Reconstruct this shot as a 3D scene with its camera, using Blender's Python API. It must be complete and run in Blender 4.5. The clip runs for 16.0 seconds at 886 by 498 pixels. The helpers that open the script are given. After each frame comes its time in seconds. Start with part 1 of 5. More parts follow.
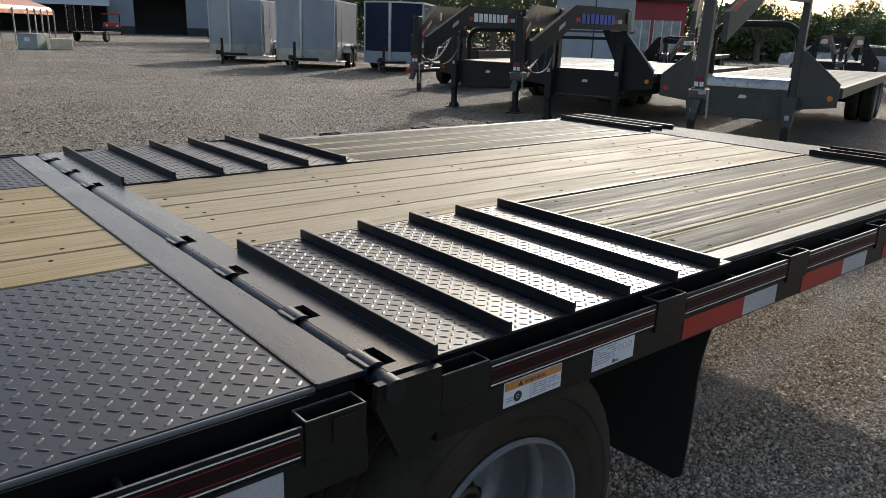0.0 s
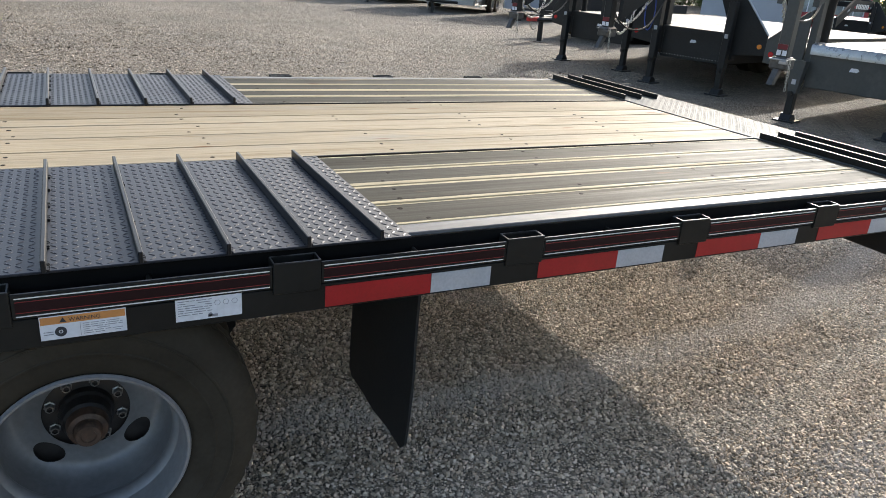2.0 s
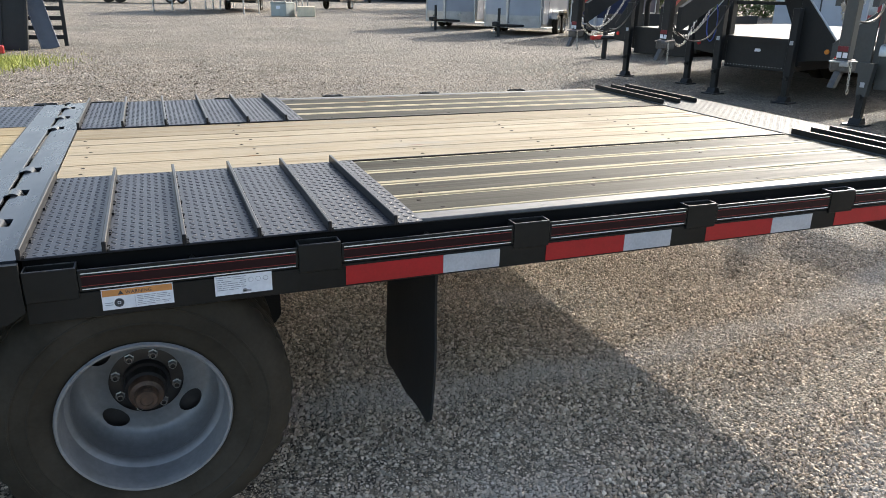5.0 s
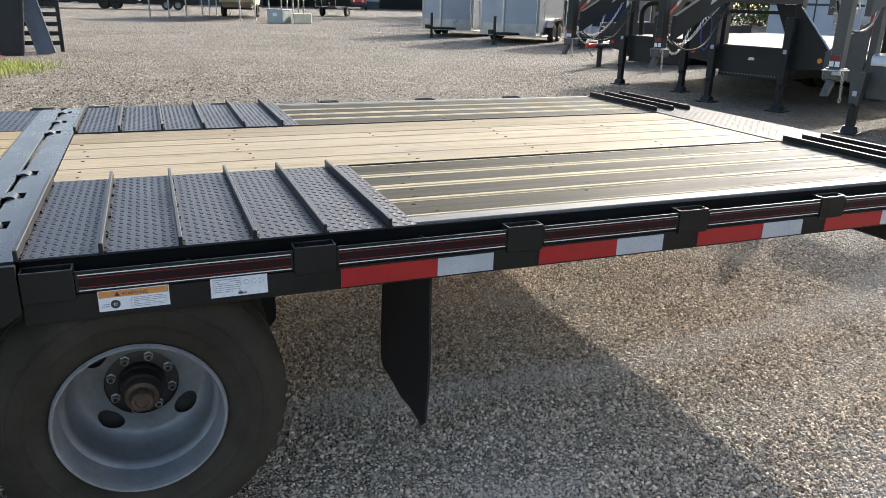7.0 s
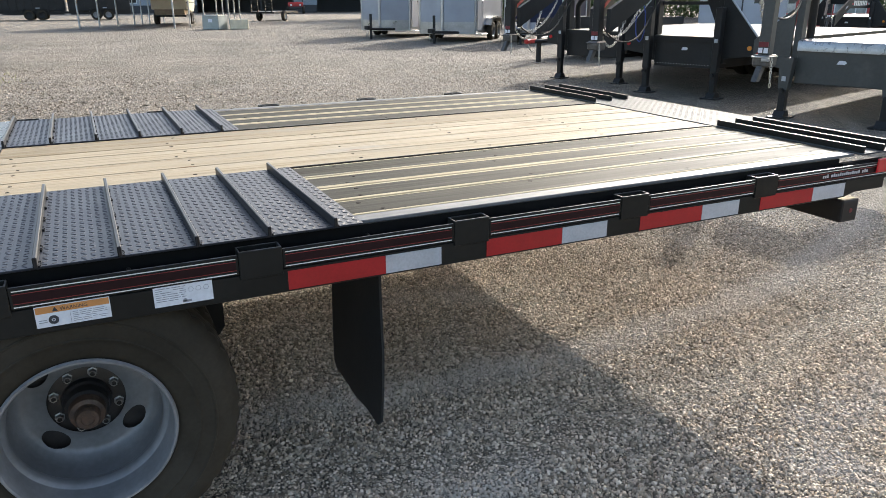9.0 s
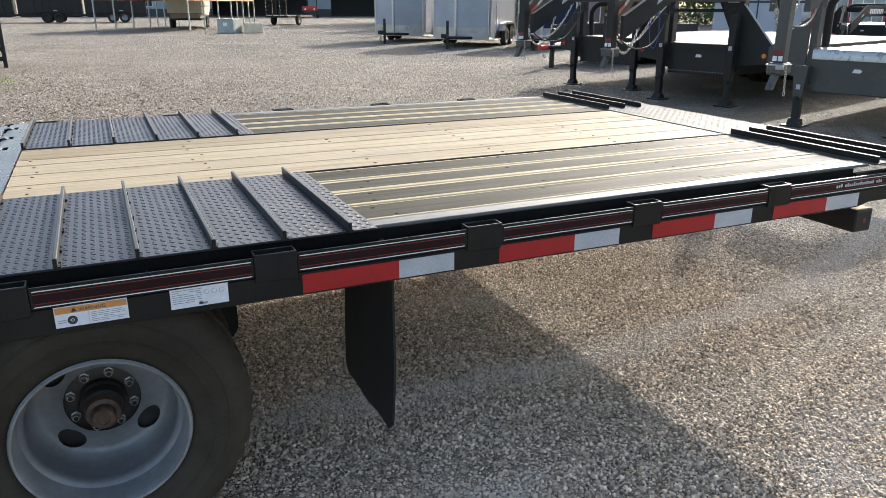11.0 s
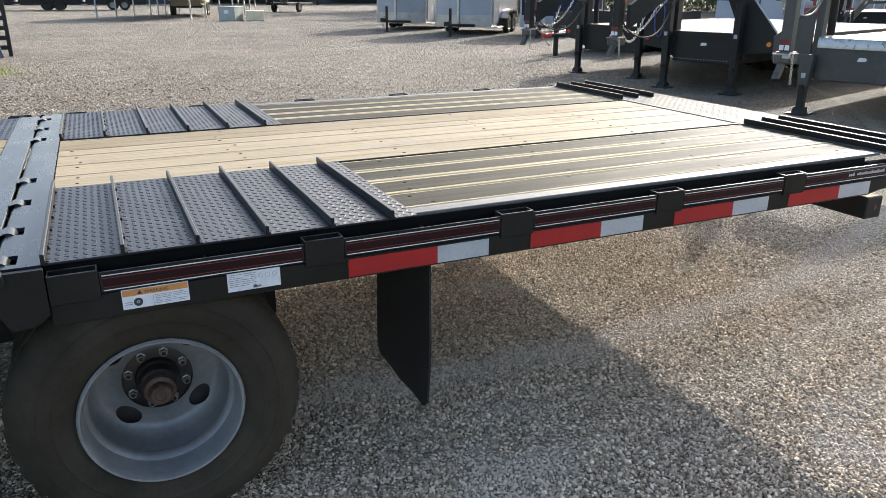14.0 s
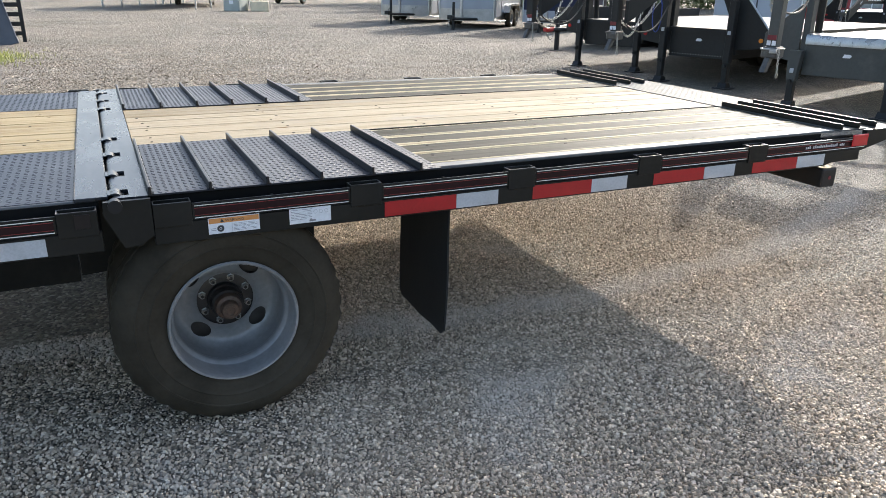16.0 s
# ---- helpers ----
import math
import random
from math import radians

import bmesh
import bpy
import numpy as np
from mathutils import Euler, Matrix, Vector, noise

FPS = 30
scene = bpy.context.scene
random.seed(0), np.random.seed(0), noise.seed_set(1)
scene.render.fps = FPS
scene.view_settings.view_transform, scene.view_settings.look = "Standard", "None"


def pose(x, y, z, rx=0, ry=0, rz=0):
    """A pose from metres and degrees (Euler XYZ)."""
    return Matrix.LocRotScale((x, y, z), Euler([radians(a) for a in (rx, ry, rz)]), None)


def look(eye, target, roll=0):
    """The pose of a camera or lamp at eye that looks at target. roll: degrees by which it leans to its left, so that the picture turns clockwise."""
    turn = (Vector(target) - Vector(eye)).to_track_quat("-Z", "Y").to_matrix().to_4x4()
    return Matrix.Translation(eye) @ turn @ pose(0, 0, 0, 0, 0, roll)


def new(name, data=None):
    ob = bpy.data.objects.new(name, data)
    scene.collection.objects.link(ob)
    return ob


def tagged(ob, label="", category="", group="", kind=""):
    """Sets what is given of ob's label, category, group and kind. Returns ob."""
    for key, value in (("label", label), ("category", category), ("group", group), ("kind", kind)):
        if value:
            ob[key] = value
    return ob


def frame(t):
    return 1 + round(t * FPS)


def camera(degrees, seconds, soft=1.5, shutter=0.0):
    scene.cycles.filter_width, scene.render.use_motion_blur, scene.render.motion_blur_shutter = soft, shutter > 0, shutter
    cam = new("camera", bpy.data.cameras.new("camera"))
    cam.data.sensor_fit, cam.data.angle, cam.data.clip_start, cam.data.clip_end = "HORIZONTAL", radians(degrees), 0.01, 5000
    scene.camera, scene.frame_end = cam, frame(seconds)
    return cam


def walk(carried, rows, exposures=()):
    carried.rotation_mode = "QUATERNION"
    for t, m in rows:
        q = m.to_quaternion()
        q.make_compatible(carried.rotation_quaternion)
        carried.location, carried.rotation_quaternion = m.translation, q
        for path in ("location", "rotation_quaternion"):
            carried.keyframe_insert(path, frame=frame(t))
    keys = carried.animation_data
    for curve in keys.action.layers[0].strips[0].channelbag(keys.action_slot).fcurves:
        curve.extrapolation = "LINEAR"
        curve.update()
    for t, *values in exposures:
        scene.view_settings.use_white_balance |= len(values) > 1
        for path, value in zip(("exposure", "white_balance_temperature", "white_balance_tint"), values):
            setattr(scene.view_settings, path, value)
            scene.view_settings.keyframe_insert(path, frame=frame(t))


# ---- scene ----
cam = camera(62.5, 16.0, soft=0.65)
PATH = [
    (0, (-0.641, -0.887, 1.426), (0.540, 0.524, 0.879), 1.9),
    (0.5, (-0.323, -1.125, 1.425), (0.596, 0.446, 0.814), -2.6),
    (1, (-0.041, -1.319, 1.465), (0.799, 0.281, 0.816), 0.4),
    (1.5, (0.243, -1.397, 1.491), (1.097, 0.184, 0.814), 3.2),
    (2, (0.368, -1.535, 1.514), (1.208, 0.046, 0.822), 4.7),
    (2.5, (0.441, -1.700, 1.511), (1.158, -0.047, 0.850), 4.9),
    (3, (0.444, -1.783, 1.509), (1.124, -0.108, 0.861), 2.3),
    (3.5, (0.437, -1.814, 1.505), (1.101, -0.130, 0.866), 2.0),
    (4, (0.441, -1.806, 1.494), (1.095, -0.122, 0.844), 1.4),
    (6.5, (0.442, -1.831, 1.483), (1.112, -0.144, 0.861), 1.2),
    (7, (0.437, -1.834, 1.482), (1.113, -0.148, 0.859), 1.5),
    (7.5, (0.452, -1.834, 1.476), (1.239, -0.192, 0.868), 1.0),
    (8, (0.445, -1.848, 1.474), (1.265, -0.220, 0.869), 0.0),
    (8.5, (0.441, -1.858, 1.479), (1.249, -0.230, 0.860), 0.0),
    (9, (0.446, -1.842, 1.469), (1.239, -0.207, 0.848), -0.2),
    (9.5, (0.443, -1.844, 1.474), (1.226, -0.204, 0.853), 0.1),
    (12, (0.432, -1.854, 1.477), (1.195, -0.198, 0.873), 0.2),
    (12.5, (0.432, -1.849, 1.477), (1.191, -0.192, 0.873), 0.4),
    (13, (0.427, -1.861, 1.483), (1.172, -0.201, 0.869), 0.1),
    (13.5, (0.401, -1.866, 1.491), (1.117, -0.198, 0.865), 0.1),
    (14, (0.286, -1.906, 1.508), (1.051, -0.266, 0.869), 0.1),
    (14.5, (0.114, -1.998, 1.512), (0.960, -0.403, 0.858), -0.4),
    (15, (0.017, -2.177, 1.530), (0.865, -0.586, 0.871), 1.5),
    (15.5, (0.009, -2.319, 1.511), (0.778, -0.686, 0.857), 1.2),
    (16, (0.003, -2.345, 1.505), (0.771, -0.711, 0.852), 1.0),
]
walk(cam, [(t, look(eye, target, roll)) for t, eye, target, roll in PATH],
     [(0, -0.28, 6650, 8), (0.6, 0.0, 6650, 8), (1.2, 0.28, 6650, 8), (2.5, 0.54, 6590, 8), (4.0, 0.66, 6590, 8), (9.0, 0.72, 6590, 8), (13.5, 0.73, 6570, 8), (14.3, 0.74, 6530, 8), (16, 0.82, 6490, 8)])

# ---- world, sun ----
SUN_DIR = Vector((1.72, 1.24, 1.0)).normalized()
world = bpy.data.worlds.new("sky")
scene.world = world
world.use_nodes = True
wt = world.node_tree
sky = wt.nodes.new("ShaderNodeTexSky")
sky.sky_type, sky.sun_disc = "NISHITA", False
sky.sun_elevation = math.asin(SUN_DIR.z)
sky.sun_rotation = math.atan2(SUN_DIR.x, SUN_DIR.y)
sky.air_density, sky.dust_density, sky.ozone_density = 0.85, 3.0, 0.6
wt.nodes["Background"].inputs[1].default_value = 0.245
wt.links.new(sky.outputs[0], wt.nodes["Background"].inputs[0])
sun = new("sun", bpy.data.lights.new("sun", "SUN"))
sun.data.energy, sun.data.angle, sun.data.color = 4.2, radians(0.55), (1.0, 0.985, 0.965)
sun.matrix_world = look(SUN_DIR * 60, (0, 0, 0))

# ---- materials ----
def nodes_of(name):
    m = bpy.data.materials.new(name)
    m.use_nodes = True
    t = m.node_tree
    return m, t, t.nodes["Principled BSDF"]


def node(t, kind, **inputs):
    n = t.nodes.new(kind)
    for k, v in inputs.items():
        n.inputs[k].default_value = v
    return n


def ramp(t, fac, stops):
    r = t.nodes.new("ShaderNodeValToRGB")
    while len(r.color_ramp.elements) < len(stops):
        r.color_ramp.elements.new(0.5)
    for e, (p, c) in zip(r.color_ramp.elements, stops):
        e.position, e.color = p, (*c, 1)
    t.links.new(fac, r.inputs[0])
    return r.outputs[0]


def position(t, scale=(1, 1, 1)):
    g = t.nodes.new("ShaderNodeNewGeometry")
    m = t.nodes.new("ShaderNodeMapping")
    m.inputs["Scale"].default_value = scale
    t.links.new(g.outputs["Position"], m.inputs[0])
    return m.outputs[0]


def mixed(t, a, b, fac, mode="MIX"):
    n = t.nodes.new("ShaderNodeMix")
    n.data_type, n.blend_type = "RGBA", mode
    for sock, v in ((n.inputs["Factor"], fac), (n.inputs["A"], a), (n.inputs["B"], b)):
        if isinstance(v, (int, float)):
            sock.default_value = v
        elif isinstance(v, tuple):
            sock.default_value = (*v, 1)
        else:
            t.links.new(v, sock)
    return n.outputs["Result"]


def noise_tex(t, vec, scale, detail=4, rough=0.55):
    n = node(t, "ShaderNodeTexNoise", Scale=scale, Detail=detail, Roughness=rough)
    t.links.new(vec, n.inputs["Vector"])
    return n.outputs["Fac"]


def surface(name, colour, rough, metal=0.0, vary=0.25, scale=6.0, fine=60.0, bump=0.05, coat=0.0, dirt=None, dirt_at=0.6, stretch=(1, 1, 1), spec=0.5):
    """Paint, metal, rubber or plaster with blotches, fine grain, a dusty or worn second tone and a little relief."""
    m, t, b = nodes_of(name)
    p = position(t, stretch)
    big, small = noise_tex(t, p, scale, 5), noise_tex(t, p, fine, 3)
    lo, hi = tuple(c * (1 - vary) for c in colour), tuple(min(1, c * (1 + vary)) for c in colour)
    c = ramp(t, big, [(0.3, lo), (0.7, hi)])
    c = mixed(t, c, ramp(t, small, [(0.35, (0.75,) * 3), (0.65, (1, 1, 1))]), 0.5, "MULTIPLY")
    if dirt:
        mask = ramp(t, noise_tex(t, p, scale * 0.45, 8, 0.7), [(dirt_at - 0.08, (0, 0, 0)), (dirt_at + 0.14, (1, 1, 1))])
        c = mixed(t, c, dirt, mask)
    t.links.new(c, b.inputs["Base Color"])
    r = t.nodes.new("ShaderNodeMapRange")
    r.inputs["To Min"].default_value, r.inputs["To Max"].default_value = max(0.02, rough - 0.1), min(1, rough + 0.12)
    t.links.new(big, r.inputs[0])
    t.links.new(r.outputs[0], b.inputs["Roughness"])
    b.inputs["Metallic"].default_value = metal
    b.inputs["Specular IOR Level"].default_value = spec
    b.inputs["Coat Weight"].default_value = coat
    b.inputs["Coat Roughness"].default_value = 0.12
    if bump:
        n = node(t, "ShaderNodeBump", Strength=bump, Distance=0.004)
        t.links.new(small, n.inputs["Height"])
        t.links.new(n.outputs[0], b.inputs["Normal"])
    return m


def wood(name, early, late, grey=None, grey_amount=0.0, rough=0.64, spec=0.27, relief=0.4, streaks=0.5):
    """Sawn planks with the grain along x, knots, and a tone of its own for each plank."""
    m, t, b = nodes_of(name)
    info = t.nodes.new("ShaderNodeObjectInfo")
    g = t.nodes.new("ShaderNodeNewGeometry")
    shift = t.nodes.new("ShaderNodeVectorMath")
    shift.operation = "MULTIPLY_ADD"
    shift.inputs[1].default_value = (1, 1, 1)
    seed = t.nodes.new("ShaderNodeVectorMath")
    seed.operation = "SCALE"
    seed.inputs[0].default_value = (13.0, 7.0, 3.0)
    t.links.new(info.outputs["Random"], seed.inputs["Scale"])
    t.links.new(g.outputs["Position"], shift.inputs[0])
    t.links.new(seed.outputs[0], shift.inputs[2])

    def mapped(s):
        q = t.nodes.new("ShaderNodeMapping")
        q.inputs["Scale"].default_value = s
        t.links.new(shift.outputs[0], q.inputs[0])
        return q.outputs[0]

    warp = noise_tex(t, mapped((1.2, 9, 1)), 1.0, 3)
    grain = noise_tex(t, mapped((1.6, 55, 6)), 1.0, 6, 0.6)
    streak = noise_tex(t, mapped((0.55, 130, 12)), 1.0, 5, 0.7)
    fibre = noise_tex(t, mapped((9, 420, 20)), 1.0, 2)
    c = ramp(t, grain, [(0.34, late), (0.47, early), (0.62, early), (0.78, late)])
    c = mixed(t, c, ramp(t, warp, [(0.3, (0.8, 0.78, 0.74)), (0.7, (1.08, 1.05, 1.0))]), 0.8, "MULTIPLY")
    c = mixed(t, c, ramp(t, fibre, [(0.3, (0.7, 0.66, 0.6)), (0.6, (1, 1, 1))]), 0.7, "MULTIPLY")
    c = mixed(t, c, ramp(t, streak, [(0.36, (0.5, 0.42, 0.33)), (0.47, (1, 1, 1))]), streaks, "MULTIPLY")
    v = node(t, "ShaderNodeTexVoronoi", Scale=1.0, Randomness=1.0)
    t.links.new(mapped((2.3, 8.5, 0.01)), v.inputs["Vector"])
    knot = ramp(t, v.outputs["Distance"], [(0.045, (1, 1, 1)), (0.115, (0, 0, 0))])
    c = mixed(t, c, (0.2, 0.09, 0.035), mixed(t, (0, 0, 0), knot, 0.85))
    stain = ramp(t, noise_tex(t, mapped((1.1, 4.5, 1)), 1.0, 7, 0.68), [(0.28, (0.62, 0.55, 0.45)), (0.42, (1, 1, 1)), (0.62, (1, 1, 1)), (0.74, (1.1, 1.08, 1.02))])
    c = mixed(t, c, stain, 0.75, "MULTIPLY")
    tone = ramp(t, info.outputs["Random"], [(0.0, (0.78, 0.76, 0.72)), (1.0, (1.05, 1.05, 1.05))])
    c = mixed(t, c, tone, 1.0, "MULTIPLY")
    if grey:
        mask = ramp(t, noise_tex(t, mapped((0.9, 5, 1)), 1.0, 6, 0.65), [(0.5 - grey_amount * 0.4, (0, 0, 0)), (0.75 - grey_amount * 0.3, (1, 1, 1))])
        c = mixed(t, c, mixed(t, c, grey, 0.8), mask)
    t.links.new(c, b.inputs["Base Color"])
    r = t.nodes.new("ShaderNodeMapRange")
    r.inputs["From Min"].default_value, r.inputs["From Max"].default_value = 0.3, 0.7
    r.inputs["To Min"].default_value, r.inputs["To Max"].default_value = min(1, rough + 0.22), rough - 0.08
    t.links.new(grain, r.inputs[0])
    t.links.new(r.outputs[0], b.inputs["Roughness"])
    b.inputs["Specular IOR Level"].default_value = spec
    n = node(t, "ShaderNodeBump", Strength=relief, Distance=0.003)
    t.links.new(grain, n.inputs["Height"])
    t.links.new(n.outputs[0], b.inputs["Normal"])
    return m


def calc(t, op, a, b=0.0):
    n = t.nodes.new("ShaderNodeMath")
    n.operation = op
    for k, v in enumerate((a, b)):
        if isinstance(v, (int, float)):
            n.inputs[k].default_value = v
        else:
            t.links.new(v, n.inputs[k])
    return n.outputs[0]


def wheel_track(t, p):
    """A curved, ragged band of fine dust that passing wheels have packed between the stones."""
    q = t.nodes.new("ShaderNodeSeparateXYZ")
    t.links.new(p, q.inputs[0])
    x = calc(t, "SUBTRACT", q.outputs[0], 2.0)
    off = calc(t, "SUBTRACT", q.outputs[1], calc(t, "MULTIPLY_ADD", calc(t, "MULTIPLY", x, x), 0.075))
    off = calc(t, "ABSOLUTE", calc(t, "ADD", off, calc(t, "MULTIPLY", calc(t, "SUBTRACT", noise_tex(t, p, 2.6, 5, 0.65), 0.5), 0.34)))
    return ramp(t, off, [(0.03, (1, 1, 1)), (0.15, (0, 0, 0))])


def gravel_ground():
    m, t, b = nodes_of("crushed limestone ground")
    p = position(t)
    cells = node(t, "ShaderNodeTexVoronoi", Scale=70.0)
    t.links.new(p, cells.inputs["Vector"])
    fine = node(t, "ShaderNodeTexVoronoi", Scale=170.0)
    t.links.new(p, fine.inputs["Vector"])
    grey = t.nodes.new("ShaderNodeRGBToBW")
    t.links.new(cells.outputs["Color"], grey.inputs[0])
    c = ramp(t, grey.outputs[0], [(0.15, (0.072, 0.061, 0.047)), (0.45, (0.165, 0.141, 0.11)), (0.7, (0.27, 0.235, 0.186)), (0.9, (0.5, 0.45, 0.38))])
    dust = noise_tex(t, p, 1.1, 6, 0.62)
    c = mixed(t, c, (0.275, 0.246, 0.205), mixed(t, (0, 0, 0), ramp(t, dust, [(0.50, (0, 0, 0)), (0.66, (1, 1, 1))]), 0.6))
    c = mixed(t, c, (0.3, 0.268, 0.222), mixed(t, (0, 0, 0), wheel_track(t, p), 0.7))
    c = mixed(t, c, ramp(t, noise_tex(t, p, 0.3, 7, 0.65), [(0.3, (0.7, 0.68, 0.63)), (0.68, (1.12, 1.1, 1.07))]), 1.0, "MULTIPLY")
    t.links.new(c, b.inputs["Base Color"])
    b.inputs["Roughness"].default_value = 0.92
    add = t.nodes.new("ShaderNodeMath")
    add.operation = "MULTIPLY_ADD"
    add.inputs[1].default_value = 0.5
    t.links.new(fine.outputs["Distance"], add.inputs[0])
    t.links.new(cells.outputs["Distance"], add.inputs[2])
    n = node(t, "ShaderNodeBump", Strength=1.0, Distance=-0.02)
    t.links.new(add.outputs[0], n.inputs["Height"])
    t.links.new(n.outputs[0], b.inputs["Normal"])
    return m


def stone_mat(name, tint):
    m, t, b = nodes_of(name)
    g = t.nodes.new("ShaderNodeNewGeometry")
    c = ramp(t, g.outputs["Random Per Island"], [(p, tuple(v * tint for v in q)) for p, q in ((0.0, (0.19, 0.156, 0.121)), (0.3, (0.42, 0.351, 0.276)), (0.7, (0.57, 0.484, 0.387)), (1.0, (0.84, 0.735, 0.61)))])
    c = mixed(t, c, ramp(t, noise_tex(t, position(t), 90.0, 4), [(0.3, (0.78, 0.76, 0.73)), (0.7, (1.06, 1.05, 1.03))]), 0.9, "MULTIPLY")
    c = mixed(t, c, ramp(t, noise_tex(t, position(t), 0.5, 5), [(0.3, (0.82, 0.81, 0.79)), (0.7, (1.08, 1.06, 1.02))]), 1.0, "MULTIPLY")
    dust = ramp(t, noise_tex(t, position(t), 1.1, 6, 0.62), [(0.56, (0, 0, 0)), (0.68, (1, 1, 1))])
    c = mixed(t, c, (0.58, 0.515, 0.44), mixed(t, (0, 0, 0), dust, 0.6))
    c = mixed(t, c, (0.56, 0.5, 0.43), mixed(t, (0, 0, 0), wheel_track(t, position(t)), 0.65))
    t.links.new(c, b.inputs["Base Color"])
    b.inputs["Roughness"].default_value = 0.85
    b.inputs["Specular IOR Level"].default_value = 0.2
    return m


def leaf_mat(name, a, c2):
    m, t, b = nodes_of(name)
    g = t.nodes.new("ShaderNodeNewGeometry")
    t.links.new(ramp(t, g.outputs["Random Per Island"], [(0.0, a), (1.0, c2)]), b.inputs["Base Color"])
    b.inputs["Roughness"].default_value = 0.55
    b.inputs["Transmission Weight"].default_value = 0.0
    return m


# Yard stones copy the same limestone, with shading put into a darker colour.
M_GROUND, M_STONE, M_STONEYARD = gravel_ground(), stone_mat("loose crushed limestone", 1.07), stone_mat("limestone darkened for far shading", 0.74)
M_BLACK = surface("black gloss paint", (0.015, 0.015, 0.016), 0.38, vary=0.3, scale=4, fine=40, bump=0.02, dirt=(0.05, 0.047, 0.04), dirt_at=0.68, spec=0.28)
# Blue cast in this base colour stands in for reflected sky.
M_TREAD = surface("black painted tread plate", (0.0165, 0.0195, 0.027), 0.42, vary=0.3, scale=5, fine=70, bump=0.05, dirt=(0.05, 0.052, 0.056), dirt_at=0.62, spec=0.38)
M_HINGE = surface("scuffed dark steel plate", (0.022, 0.024, 0.029), 0.27, vary=0.45, scale=5, fine=30, bump=0.03, dirt=(0.07, 0.07, 0.072), dirt_at=0.62, stretch=(3, 0.8, 1), spec=0.33)
# Slight brown cast paints in light bounced up from the gravel.
M_SIDE = surface("black satin frame paint", (0.0148, 0.0143, 0.0125), 0.42, vary=0.3, scale=3, fine=40, bump=0.03, dirt=(0.037, 0.033, 0.027), dirt_at=0.64, spec=0.2)
# Near-black colour carries the shade of the narrow gap behind the rail.
M_WEB = surface("black with gap shade in its colour", (0.006, 0.006, 0.0062), 0.6, vary=0.3, scale=5, fine=50, bump=0.03, spec=0.1)
# Paler and rougher than the other tread plate.
M_TAILPLATE = surface("grey tread plate at the tail", (0.054, 0.058, 0.057), 0.66, vary=0.3, scale=5, fine=80, bump=0.05, dirt=(0.06, 0.062, 0.058), dirt_at=0.6, spec=0.16)
M_SCREW = surface("rusted screw head", (0.012, 0.009, 0.007), 0.8, vary=0.4, scale=50, bump=0.0, spec=0.1)
M_LIP = surface("pale edge steel", (0.2, 0.2, 0.2), 0.4, metal=0.3, vary=0.5, scale=20, fine=90, bump=0.03, dirt=(0.02, 0.02, 0.02), dirt_at=0.5)
# Strip colour is raised to stand in for sky glare on the steel.
M_STRIPDECK = surface("scuffed deck edge steel lightened for glare", (0.14, 0.14, 0.14), 0.58, metal=0.1, vary=0.4, scale=6, fine=60, bump=0.03, dirt=(0.17, 0.168, 0.162), dirt_at=0.54, stretch=(0.5, 4, 1), spec=0.25)
M_PINE = wood("fresh yellow pine", (0.362, 0.314, 0.232), (0.29, 0.235, 0.155), grey=(0.25, 0.24, 0.215), grey_amount=-0.2, rough=0.64, spec=0.13, streaks=0.3)
M_PINEWARM = wood("amber yellow pine", (0.375, 0.308, 0.185), (0.285, 0.212, 0.11), rough=0.62, spec=0.22)
M_OLD = wood("sun-greyed treated pine", (0.056, 0.052, 0.037), (0.031, 0.0285, 0.0205), grey=(0.046, 0.0445, 0.036), grey_amount=0.7, rough=0.6, spec=0.07, relief=0.3, streaks=0.22)
M_EDGEWOOD = wood("unstained pale plank edge", (0.52, 0.475, 0.345), (0.46, 0.41, 0.29), spec=0.1, streaks=0.15)
M_RED = surface("red retroreflective tape", (0.375, 0.009, 0.0125), 0.38, vary=0.12, scale=12, fine=160, bump=0.04)
M_WHITE = surface("silver retroreflective tape", (0.46, 0.465, 0.48), 0.4, vary=0.08, scale=12, fine=160, bump=0.04)
M_MAROON = surface("maroon rail decal", (0.021, 0.0058, 0.0068), 0.5, vary=0.2, scale=8, bump=0.0, spec=0.2)
M_PINWHITE = surface("white pinstripe", (0.85, 0.82, 0.76), 0.4, vary=0.08, bump=0.0)
M_PINRED = surface("red pinstripe", (0.24, 0.02, 0.02), 0.4, vary=0.1, bump=0.0)
M_PAPER = surface("white vinyl label", (0.76, 0.76, 0.78), 0.45, vary=0.05, bump=0.0)
M_INK = surface("grey label print", (0.3, 0.3, 0.32), 0.6, vary=0.1, bump=0.0)
M_INKDARK = surface("black label print", (0.04, 0.04, 0.045), 0.6, vary=0.1, bump=0.0)
M_ORANGE = surface("orange warning band", (0.64, 0.27, 0.08), 0.45, vary=0.06, bump=0.0)
M_RUBBER = surface("dusty black rubber", (0.043, 0.036, 0.026), 0.75, vary=0.3, scale=7, fine=80, bump=0.15, dirt=(0.06, 0.051, 0.039), dirt_at=0.58, spec=0.12)
M_FLAP = surface("matt black rubber flap", (0.012, 0.012, 0.012), 0.7, vary=0.3, scale=5, fine=60, bump=0.1)
M_RIM = surface("silver painted steel rim", (0.252, 0.25, 0.25), 0.42, metal=0.25, vary=0.18, scale=8, fine=60, bump=0.03, dirt=(0.13, 0.12, 0.11), dirt_at=0.72)
M_HUB = surface("oily black hub", (0.025, 0.022, 0.02), 0.35, vary=0.4, scale=20, bump=0.1)
